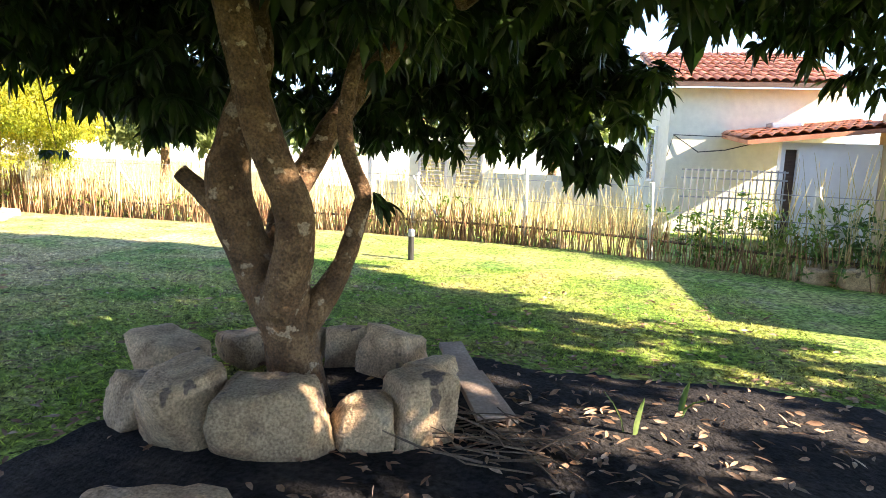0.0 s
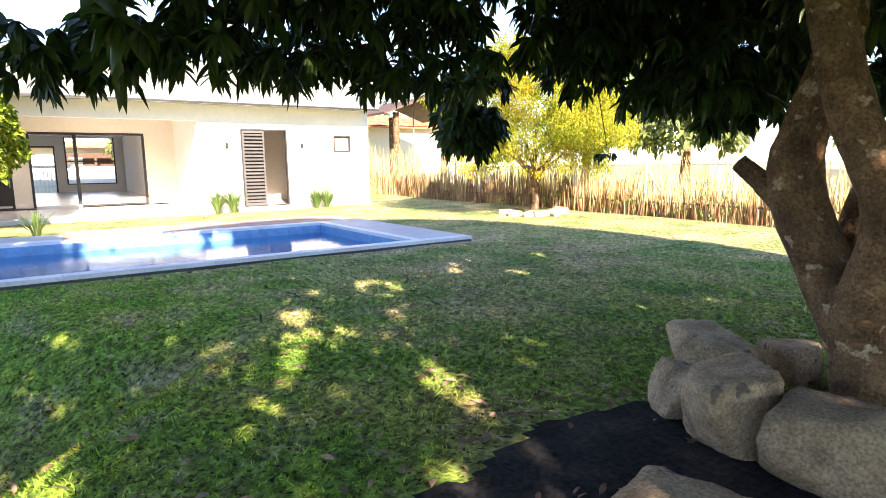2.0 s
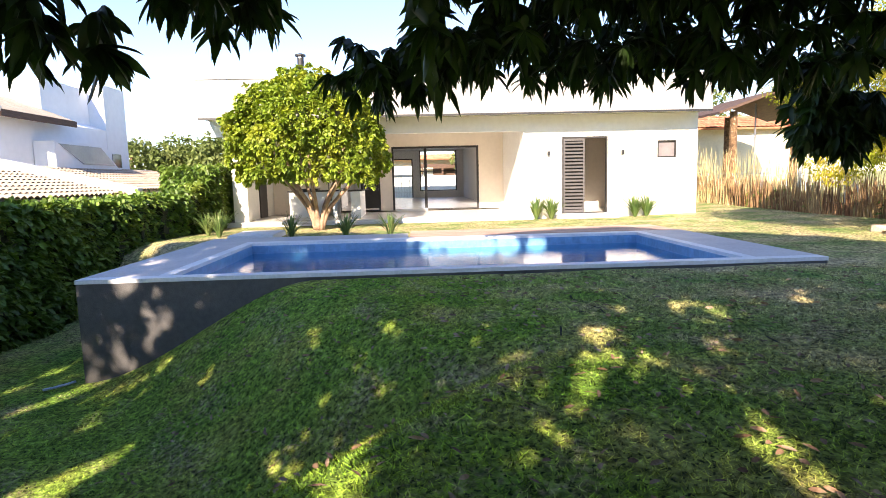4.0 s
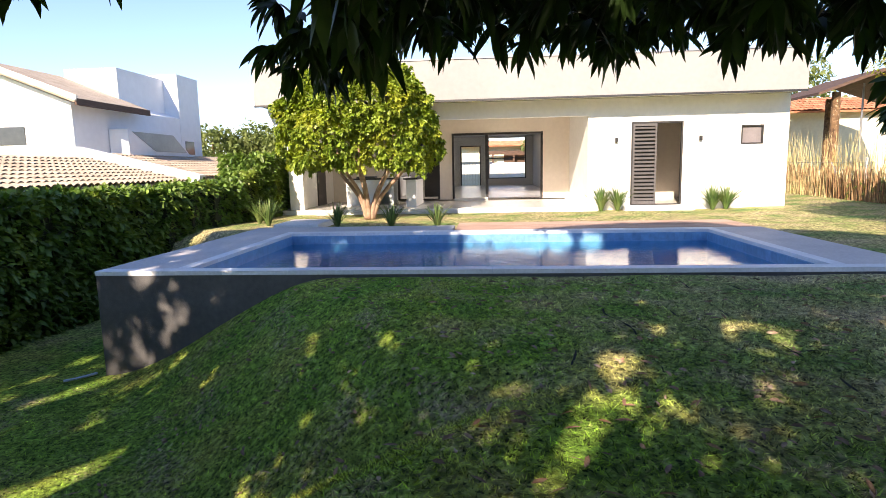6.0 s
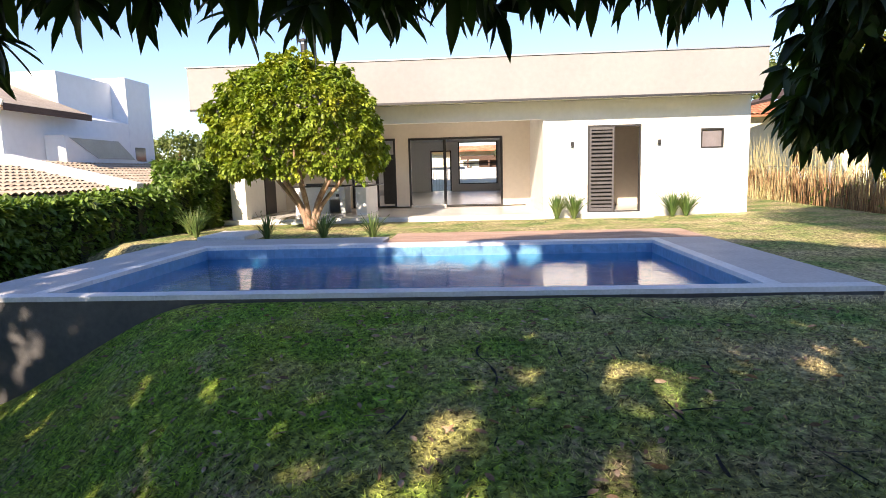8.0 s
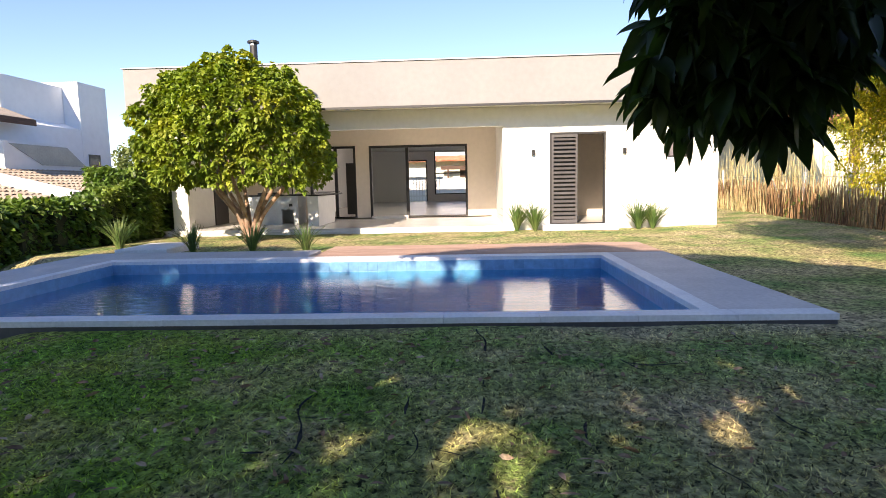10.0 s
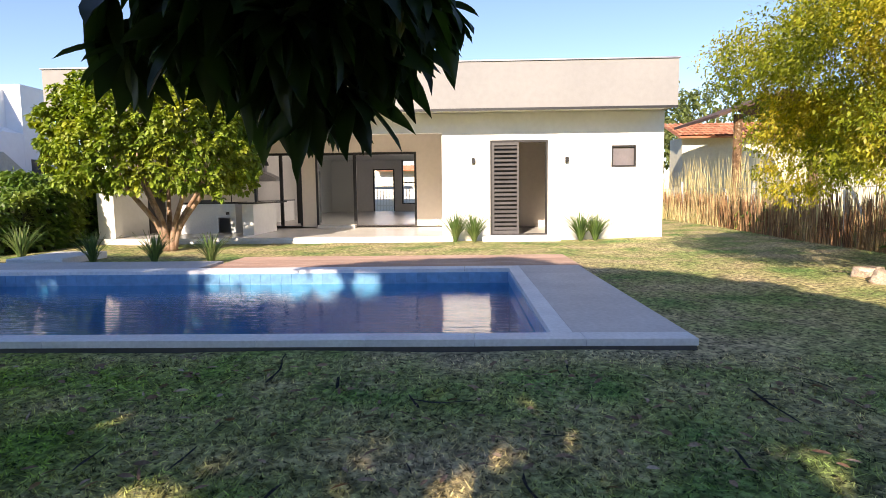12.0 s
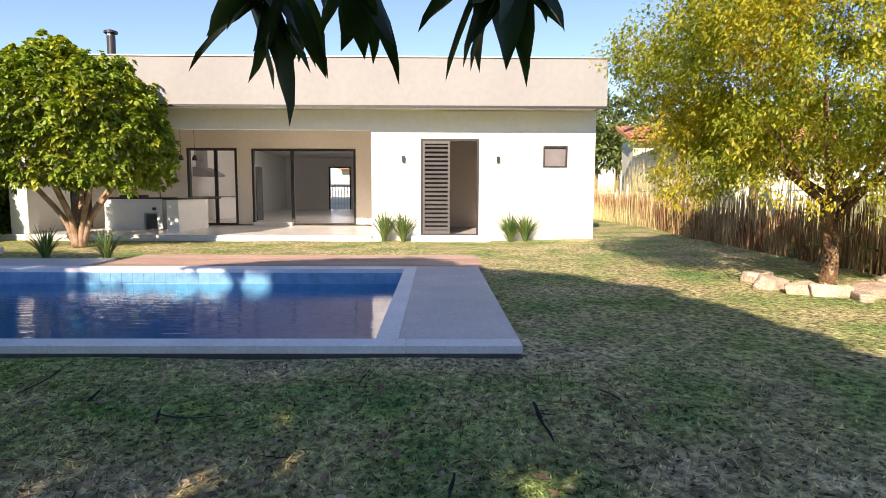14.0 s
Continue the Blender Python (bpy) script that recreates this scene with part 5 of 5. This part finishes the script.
part("cap_strut", Build().box(-19.1, -19.08, -3.16, -3.08, 5.0, 5.08).box(-18.92, -18.9, -3.16, -3.08, 5.0, 5.08), M_STEEL, flue)
part("end_door", Build().box(-20.6, -19.7, -4.819, -4.78, 0.06, 2.1), M_BLACKMETAL, house, "dark louvred door at the terrace end")
stonepath = solo("garden_step", Build().box(-14.6, -13.3, -3.9, -2.9, -0.2, 0.06), M_COPING, "pale stone step by the dome tree", "step", bevel=0.015)

# kitchen, seen through the terrace side door
fridge = thing("refrigerator", "tall dark refrigerator in the kitchen", "refrigerator", at=(-24.2, -1.4, 0.095))
part("body", Build().box(-24.6, -23.9, -1.75, -1.05, 0.095, 1.95), M_PLASTIC, fridge, bevel=0.01)
part("handle", Build().box(-23.9, -23.86, -1.15, -1.12, 0.7, 1.6), M_STEEL, fridge)
hood = thing("range_hood", "slim steel range hood on the kitchen wall", "range hood", at=(-24.6, -3.3, 1.6))
part("canopy", Build().prism([(-3.4, 1.62), (-2.6, 1.62), (-2.6, 1.7), (-3.1, 1.95), (-3.4, 1.95)], "x", -25.2, -24.3), M_STEEL, hood)
part("duct", Build().box(-24.9, -24.6, -3.4, -3.1, 1.951, SOFFIT), M_STEEL, hood)
kit = thing("kitchen_cabinet", "white kitchen base cabinet with dark worktop", "cabinet", at=(-25, -3.1, 0.095))
part("body", Build().box(-27, -23, -3.4, -2.75, 0.095, 0.88), M_WHITE, kit)
part("worktop", Build().box(-27, -22.95, -3.4, -2.7, 0.881, 0.92), M_GRANITE, kit, bevel=0.005)
hose = thing("garden_hose", "pale blue plastic pipe lying by the pool wall", "pipe", at=(-7.45, -4.2, -1.2))
part("pipe", Build().tube([(x, y, ground_z(x, y) + 0.03) for x, y in ((-7.72, -4.14), (-7.6, -4.2), (-7.5, -4.27), (-7.42, -4.36))], [0.016] * 4, 8), mat("pale_blue_plastic", [(0.42, 0.52, 0.66), (0.50, 0.60, 0.72)], 5, 0.4, 0), hose, smooth=True)

# ---------------------------------------------------------------- behind the house, through its openings
yard = thing("rear_yard_gate", "white barred garden gate behind the house", "gate", at=(-41, -0.6, 0))
for i in range(15):
    part("bar", Build().box(-41.03, -41.0, -1.9 + i * 0.19, -1.85 + i * 0.19, 0.0, 1.6), M_POST, yard)
part("rail", Build().box(-41.05, -41.03, -2.0, 1.0, 0.3, 0.37), M_POST, yard)
part("rail", Build().box(-41.05, -41.03, -2.0, 1.0, 1.4, 1.57), M_POST, yard)
solo("wall_rear", Build().box(-43.4, -43.2, -14, 10.5, -0.2, 1.5), M_WHITE, "white boundary wall behind the house", "wall", kind="structure")
shed = thing("rear_building", "brown-doored building with a tiled awning behind the house", "building", at=(-50, 4, 0))
part("wall", Build().box(-52, -50, -3, 9, -0.2, 3.0), M_CREAM, shed)
part("awning", Build().beam((-49.2, 3.0, 2.9), (-50, 3.0, 3.3), 11.0, 0.1), M_TERRACOTTA, shed)
part("beam", Build().box(-49.3, -49.1, 0.5, 6.5, 2.2, 2.5), M_WOODDARK, shed, "dark timber awning beam")
for y in (1.0, 2.7, 4.6):
    part("post", Build().box(-49.28, -49.12, y, y + 0.16, 0.0, 2.2), M_WOODDARK, shed, "dark timber awning post")
part("door", Build().box(-50, -49.94, 2.0, 4.0, 0, 2.4), M_WOODDARK, shed, "dark brown timber door")


# ---------------------------------------------------------------- neighbouring houses
def tiled_roof(name, parent, a, u, v, nu, nv, material, label="", single=False):
    """Rows of half-round tiles over the parallelogram a, a+u, a+v; the tiles run along v. single: each tile an object of its own."""
    a, u, v = Vector(a), Vector(u), Vector(v)
    nrm = u.cross(v).normalized()
    if nrm.z < 0:
        nrm = -nrm
    base = Build()
    base.v = [tuple(p) for p in (a, a + u, a + u + v, a + v)] + [tuple(p - nrm * 0.08) for p in (a, a + u, a + u + v, a + v)]
    base.f = [(0, 1, 2, 3), (7, 6, 5, 4), (0, 4, 5, 1), (1, 5, 6, 2), (2, 6, 7, 3), (3, 7, 4, 0)]
    roof = part(name, base, material, parent, label)
    tile = Build()
    for e, lift in ((0.0, 0.05), (1.08, 0.015)):
        for q in range(5):
            for thick in (0.0, -0.012):
                hgt = math.sin(math.pi * q / 4) * 0.055 + lift + thick
                tile.v.append(tuple(u * ((q / 4 - 0.5) * 0.98 / nu) + v * (e / nv) + nrm * hgt))
    for q in range(4):
        t0, t1 = 2 * q, 10 + 2 * q
        tile.f += [(t0, t0 + 2, t1 + 2, t1), (t0 + 1, t1 + 1, t1 + 3, t0 + 3), (t0, t0 + 1, t0 + 3, t0 + 2), (t1, t1 + 2, t1 + 3, t1 + 1)]
    places = [a + u * ((i + 0.5) / nu) + v * (j / nv) for i in range(nu) for j in range(nv)]
    if single:
        me = tile.mesh("roof_tile")
        me.materials.append(M_TILEPIECE)
        for p in places:
            ob = new("roof_tile", me)
            ob.parent, ob.matrix_parent_inverse = roof, placed(roof).inverted()
            ob.location = p + Vector((0, 0, rf.uniform(-0.006, 0.006)))
    else:
        many = Build()
        for p in places:
            k = len(many.v)
            many.v += [tuple(Vector(w) + p) for w in tile.v]
            many.f += [tuple(k + i for i in f) for f in tile.f]
        tagged(part("tile_field", many, material, roof), kind="stuff")


M_TILEPIECE = mat("red_clay_tile", [(0.36, 0.13, 0.07), (0.48, 0.20, 0.11), (0.55, 0.28, 0.17)], 3, 0.85, 0.3, 40, fine=0.2, vary=0.25)


def barred_window(parent, x, y, z, w, h, along):
    """A framed window on a wall face at x, y; along: the wall's direction."""
    s = Build()
    f = 0.06
    if along == "y":
        for (p, q, r, t2) in ((y - w / 2, y - w / 2 + f, z, z + h), (y + w / 2 - f, y + w / 2, z, z + h), (y - w / 2 + f, y + w / 2 - f, z, z + f), (y - w / 2 + f, y + w / 2 - f, z + h - f, z + h)):
            s.box(x - 0.06, x, p, q, r, t2)
        win = part("window", s, M_WHITE, parent, "white-framed barred window")
        part("pane", Build().box(x - 0.02, x - 0.004, y - w / 2 + f, y + w / 2 - f, z + f, z + h - f), M_GLASSDARK, win)
        for k in range(5):
            part("bar", Build().box(x - 0.05, x - 0.035, y - w / 2 + f, y + w / 2 - f, z + h * (k + 1) / 6 - 0.008, z + h * (k + 1) / 6 + 0.008), M_BLACKMETAL, win)


M_GLASSDARK = mat("dark_window_pane", [(0.05, 0.055, 0.06), (0.08, 0.085, 0.09)], 2, 0.1, 0, fine=0.05)
cot = thing("neighbour_cottage", "cream cottage with red clay tile roof and lean-to beyond the fence", "house", at=(4.5, 14, 0))
part("front_wall", Build().box(3.0, 6.45, 13.0, 13.2, -0.1, 3.12), M_CREAM, cot)
part("side_wall", Build().box(3.0, 3.2, 13.2, 18.5, -0.1, 3.12), M_CREAM, cot)
barred_window(cot, 3.0, 14.4, 1.15, 0.75, 1.25, "y")
barred_window(cot, 3.0, 16.6, 1.15, 0.75, 1.25, "y")
tiled_roof("roof", cot, (2.75, 12.55, 3.17), (3.55, 0, 0.0), (0, 3.2, 1.15), 18, 8, M_TERRACOTTA, "red clay tile roof", True)
part("gutter_board", Build().box(2.77, 6.28, 12.52, 12.56, 3.08, 3.17), M_WOODDARK, cot)
part("lean_to_wall", wall_with_openings(Build(), "y", 11.7, 11.85, 4.75, 6.45, -0.1, 1.98, [(4.82, 5.05, 0.1, 1.85)]), M_WHITE, cot, "white lean-to wall")
part("lean_to_door", Build().box(4.82, 5.05, 11.80, 11.84, 0.1, 1.85), M_WOODDARK, cot, "dark lean-to door")
tiled_roof("lean_to_roof", cot, (4.05, 11.45, 1.98), (2.5, 0, 0.30), (0, 1.5, 0.20), 12, 4, M_TERRACOTTA, "faded red lean-to roof", True)
part("water_tank", Build().obox(pose(5.1, 12.6, 2.36, 0, -6, 0), 0.6, 0.3, 0.14), M_STEEL, cot, "grey tank lying on the lean-to roof", bevel=0.04)
part("cable", Build().tube([(3.1, 12.97, 2.15), (3.6, 12.9, 1.8), (4.1, 12.8, 1.85), (4.6, 12.6, 2.0)], [0.012] * 4, 5), M_PLASTIC, cot, "slack black cable")
part("cable", Build().tube([(3.0, 12.97, 1.7), (3.1, 12.97, 2.15), (4.3, 12.6, 2.1)], [0.01] * 3, 5), M_PLASTIC, cot)
# the near run is out of view, drawn out to cast shade on the lawn
part("ochre_wall", Build().box(6.46, 6.66, 4.4, 11.85, -0.3, 2.55), M_OCHRE, cot, "ochre side wall")
grille = thing("metal_gate", "pale grey barred metal gate beside the cottage", "gate", at=(3.9, 11.4, 0.05))
for i in range(16):
    part("bar", Build().box(3.0 + i * 0.115, 3.02 + i * 0.115, 11.4, 11.42, 0.05, 1.45), M_STEEL, grille)
for z in (0.25, 0.9, 1.25, 1.4):
    part("rail", Build().box(2.95, 4.8, 11.42, 11.44, z, z + 0.03), M_STEEL, grille)

plot = thing("neighbour_wall", "low cream boundary wall of the plot beyond the fence", "wall", at=(-6, 14.6, 0))
part("wall", Build().box(-9, 2.4, 14.6, 14.8, -0.2, 1.2), M_CREAM, plot)
gate = thing("white_gate", "white tubular gate with lattice top beyond the fence", "gate", at=(-4.4, 14, 0))
for x in (-5.15, -4.95, -3.7, -3.5):
    part("post", Build().box(x, x + 0.09, 14.0, 14.09, -0.1, 2.1), M_POST, gate)
part("panel", Build().box(-4.86, -3.7, 14.03, 14.06, 0.75, 1.5), M_POST, gate, "solid white lower panel")
part("top_rail", Build().box(-5.06, -3.5, 14.02, 14.07, 2.05, 2.12), M_POST, gate)
part("diagonal_brace", Build().beam((-4.85, 14.04, 2.0), (-3.75, 14.04, 1.65), 0.05, 0.07), M_POST, gate)
for i in range(8):
    part("lattice", Build().beam((-4.86 + i * 0.145, 14.045, 1.55), (-4.72 + i * 0.145, 14.045, 2.03), 0.012, 0.016), M_STICK, gate)
shut = thing("shuttered_bay", "white wall bay with two grey louvred shutters beyond the fence", "wall bay", at=(-1.8, 13.8, 0))
part("wall", Build().box(-2.75, -0.7, 13.86, 14.0, -0.1, 2.2), M_CREAM, shut)
for x0 in (-2.5, -1.65):
    leaf = part("shutter", Build().box(x0, x0 + 0.06, 13.8, 13.86, 0.8, 2.0).box(x0 + 0.64, x0 + 0.7, 13.8, 13.86, 0.8, 2.0), M_STEEL, shut)
    for k in range(13):
        part("slat", Build().obox(pose(x0 + 0.35, 13.83, 0.86 + k * 0.088, 35, 0, 0), 0.58, 0.06, 0.012), M_STEEL, leaf)
kiosk = thing("garden_kiosk", "open timber kiosk with dark pitched roof beyond the fence", "kiosk", at=(-25, 14.2, 0))
part("post", Build().tube([(-24.6, 13.9, -0.1), (-24.6, 13.9, 3.75)], [0.17, 0.15], 10), M_BARK, kiosk)
part("post", Build().tube([(-24.6, 16.6, -0.1), (-24.6, 16.6, 3.75)], [0.17, 0.15], 10), M_BARK, kiosk)
part("post", Build().tube([(-27.4, 15.2, -0.1), (-27.4, 15.2, 3.75)], [0.17, 0.15], 10), M_BARK, kiosk)
part("roof", Build().prism([(12.9, 3.68), (15.2, 4.5), (17.5, 3.68), (17.5, 3.58), (15.2, 4.38), (12.9, 3.58)], "x", -28, -23.9), M_WOODDARK, kiosk)
low = thing("low_tiled_house", "low house with red clay roof beyond the fence", "house", at=(-30, 18, 0))
part("wall", Build().box(-31.5, -30, 14.0, 23, -0.2, 3.45), M_CREAM, low)
tiled_roof("roof", low, (-29.5, 13.7, 3.45), (0, 9.6, 0), (-2.2, 0, 0.75), 40, 6, M_TERRACOTTA)
pole = thing("aerial_pole", "thin metal pole with a small aerial", "aerial", at=(-26, 15.7, 0))
part("mast", Build().tube([(-26, 15.7, 0), (-26, 15.7, 6.45)], [0.045, 0.035], 8), M_STEEL, pole)
part("boom", Build().beam((-26, 15.55, 6.3), (-26, 16.35, 6.75), 0.05, 0.05), M_STEEL, pole)
part("element", Build().beam((-26, 15.9, 6.3), (-26, 15.8, 6.75), 0.04, 0.04), M_STEEL, pole)
part("element", Build().beam((-26, 16.2, 6.5), (-26, 16.1, 6.85), 0.04, 0.04), M_STEEL, pole)

# white modern house past the creeper wall
nbh = thing("white_neighbour_house", "white rendered two-storey house with tiled roofs past the creeper wall", "house", at=(-21, -13, -1))
part("main_wall", Build().box(-25.5, -18.3, -17.5, -12.0, -2, 3.45), M_NBWHITE, nbh, "white rendered wall")
part("gable", Build().prism([(-17.5, 3.451), (-12.0, 3.451), (-14.75, 4.55)], "x", -25.5, -18.3), M_NBWHITE, nbh)
part("main_roof", Build().prism([(-11.5, 3.38), (-11.5, 3.52), (-14.75, 4.82), (-18.0, 3.52), (-18.0, 3.38), (-14.75, 4.66)], "x", -21.6, -17.8), M_PALETILE, nbh, "pale tile roof")
part("eave_board", Build().box(-21.6, -17.8, -11.49, -11.44, 3.30, 3.50), M_WOODDARK, nbh, "dark timber eave board")
part("verge_board", Build().beam((-17.76, -11.4, 3.5), (-17.76, -14.75, 4.8), 0.06, 0.16), M_POST, nbh, "white verge board")
part("gable_window", Build().box(-18.3, -18.27, -15.5, -13.6, 2.2, 2.75), M_GLASSDARK, nbh)
part("stair_tower", Build().box(-24.6, -21.61, -14.6, -12.6, -2, 5.05), M_NBWHITE, nbh)
part("tall_fin", Build().box(-26.3, -24.61, -14.0, -11.99, -2, 5.25), M_NBWHITE, nbh)
part("skylight_box", Build().prism([(-24.4, 1.82), (-19.95, 1.82), (-19.95, 2.74), (-22.8, 2.74), (-23.85, 1.98)], "y", -11.98, -11.3), M_NBWHITE, nbh)
part("skylight_glass", Build().prism([(-23.65, 2.02), (-21.5, 2.02), (-20.15, 2.66), (-22.7, 2.66)], "y", -11.298, -11.27), mat("grey_skylight", [(0.30, 0.34, 0.34), (0.42, 0.46, 0.46)], 1.5, 0.15, 0, fine=0.08), nbh, "grey glazing")
part("small_window", Build().box(-25.6, -24.9, -12.0, -11.97, 2.0, 2.55), M_GLASSDARK, nbh)
for (a, u, v, nu) in (((-8, -8.0, 0.95), (-9.5, 0, 0.0), (0, -3.2, 0.75), 44), ((-18.6, -8.6, 1.05), (-8.5, 0, 0.0), (0, -2.9, 0.80), 40)):
    tiled_roof("low_roof", nbh, a, u, v, nu, 9, M_PALETILE, "pale clay tile roof")
part("parapet", Build().beam((-18.3, -8.0, 1.0), (-18.3, -11.9, 1.95), 0.35, 0.3), M_NBWHITE, nbh)
part("lower_wall", Build().box(-27, -8, -11.9, -8.7, -2, 0.9), M_NBWHITE, nbh)


# ---------------------------------------------------------------- trees and hills in the distance
def far_tree(x, y, h, r, seed, label, group="trees in the distance"):
    g = np.random.default_rng(seed)
    ob = thing("far_tree", label, "tree", group, at=(x, y, 0))
    part("trunk", Build().tube([(x, y, -0.2), (x + 0.1, y, h * 0.4), (x, y, h * 0.75)], [0.22, 0.17, 0.08], 8), M_BARK, ob)
    c2, n2 = [], []
    while len(c2) < 380:
        p = g.normal(0, 1, 3)
        p /= np.linalg.norm(p)
        s2 = g.uniform(0.3, 1) ** 0.5 * (1 + 0.3 * noise.noise(Vector(p * 2) + Vector((seed, 0, 0))))
        if p[2] < -0.5:
            continue
        c2.append((x + p[0] * r * s2, y + p[1] * r * s2, h * 0.62 + p[2] * h * 0.38 * s2))
        n2.append(p * 0.5)
    part("crown", leaf_cloud("crown", c2, n2, 0.36, 0.19, g, leaves=6, droop=0.2, jitter=0.12), M_LEAFFAR, ob)


for k, (x, y, h, r) in enumerate([(-38, 14.5, 5.5, 2.2), (-43, 17.4, 8.0, 2.6), (-46, 22.5, 9.2, 3.2), (-45, -20.6, 4.8, 2.6), (-47, -17.6, 4.4, 2.4), (-40, 27, 7, 3), (-34, 24, 6.0, 2.5), (-37, -8.5, 4.0, 2.0), (-40, -12, 4.6, 2.4), (-47, 5.5, 4.5, 2.0), (-14, 21, 4.0, 2.2), (-4, 22, 4.6, 2.4), (1, 24, 5.0, 2.5),
                                  (-9, 24, 4.2, 2.3), (-47, -17, 5, 3), (-21, 23, 5, 2.5)]):
    far_tree(x, y, h, r, 200 + k, "distant green tree behind the houses")
rough = Build()
for _ in range(14000):
    x, y = rf.uniform(-30, 3), rf.uniform(11.5, 14.4)
    z, H, a = ground_z(x, y), rf.uniform(0.25, 1.0), rf.uniform(0, 6.28)
    k = len(rough.v)
    rough.v += [(x - 0.008 * math.cos(a), y - 0.008 * math.sin(a), z), (x + 0.008 * math.cos(a), y + 0.008 * math.sin(a), z), (x + rf.uniform(-0.15, 0.15), y + rf.uniform(-0.1, 0.1), z + H)]
    rough.f.append((k, k + 1, k + 2))
solo("dry_grass", rough, M_STRAW, "tall dry straw grass beyond the fence", "grass", kind="stuff")
part("leaf_sprig", leaf_cloud("sprig", [(-0.66, 2.98, 1.12), (-0.60, 2.97, 1.08)], [(0.6, -0.1, 0.0), (0.5, 0.1, -0.2)], 0.14, 0.045, rng, leaves=6, droop=0.45, spread=0.5), M_LEAF, mango)

# ---------------------------------------------------------------- lawn blades near the walk
gg = np.random.default_rng(21)
N = 480000
bx, by = gg.uniform(-7.6, 2.6, N), gg.uniform(-4.5, 7.6, N)
d2 = (bx + 2.2) ** 2 + (by - 1.8) ** 2
keep = gg.uniform(0, 1, N) < np.clip(1.25 - d2 / 60, 0.35, 1)
bx, by = bx[keep], by[keep]
keep = np.array([near_soil(x, y) < gg_n for x, y, gg_n in zip(bx, by, gg.normal(0.0, 0.06, len(bx)))])
bx, by = bx[keep], by[keep]
bz = np.array([ground_z(x, y) for x, y in zip(bx, by)]) - 0.004
n = len(bx)
ang, H, W = gg.uniform(0, 6.283, n), gg.uniform(0.007, 0.030, n), gg.uniform(0.003, 0.0065, n)
lx, ly = gg.normal(0, 0.028, n), gg.normal(0, 0.028, n)
V = np.empty((n, 3, 3))
V[:, 0] = np.stack([bx - W * np.cos(ang), by - W * np.sin(ang), bz], 1)
V[:, 1] = np.stack([bx + W * np.cos(ang), by + W * np.sin(ang), bz], 1)
V[:, 2] = np.stack([bx + lx, by + ly, bz + H], 1)
me = bpy.data.meshes.new("lawn_blades")
me.vertices.add(n * 3)
me.vertices.foreach_set("co", V.reshape(-1))
me.loops.add(n * 3)
me.loops.foreach_set("vertex_index", np.arange(n * 3))
me.polygons.add(n)
me.polygons.foreach_set("loop_start", np.arange(n) * 3)
me.update(calc_edges=True)
solo("lawn_grass", me, M_BLADE, "short green grass blades with dry straw", "grass", kind="stuff")


# ---------------------------------------------------------------- joints between the turves by the pool
seams = Build()
rs = random.Random(31)


def seam(x0, y0, x1, y1):
    """A ragged strip of soil between two turves, broken where the grass has closed."""
    L = math.hypot(x1 - x0, y1 - y0)
    m = max(2, int(L / 0.05))
    nx2, ny2 = -(y1 - y0) / L, (x1 - x0) / L
    last = None
    for i in range(m + 1):
        u = i / m
        px, py = x0 + (x1 - x0) * u, y0 + (y1 - y0) * u
        off = 0.14 * noise.noise(Vector((px * 2.3, py * 2.3, 17)))
        w = 0.009 * (0.05 + 1.9 * noise.noise(Vector((px * 3.1, py * 3.1, 29))))
        if w < 0.002:
            last = None
            continue
        px, py = px + nx2 * off, py + ny2 * off
        z = ground_z(px, py) + 0.016
        k = len(seams.v)
        w *= rs.uniform(0.6, 1.4)
        seams.v += [(px - nx2 * w, py - ny2 * w, z), (px + nx2 * w, py + ny2 * w, z)]
        if last is not None:
            seams.f.append((last, last + 1, k + 1, k))
        last = k


for i in range(11):
    y = 1.3 + 0.48 * i
    seam(-7.55, y, -4.3 + 0.5 * math.sin(i * 2.1), y + 0.12)
    for j in range(4):
        x = -7.1 + 0.85 * j + (0.42 if i % 2 else 0)
        seam(x, y + 0.02, x + 0.03, y + 0.46)
solo("turf_joints", seams, M_SOIL, "ragged dark soil joints between laid turves", "turf joints", kind="stuff")
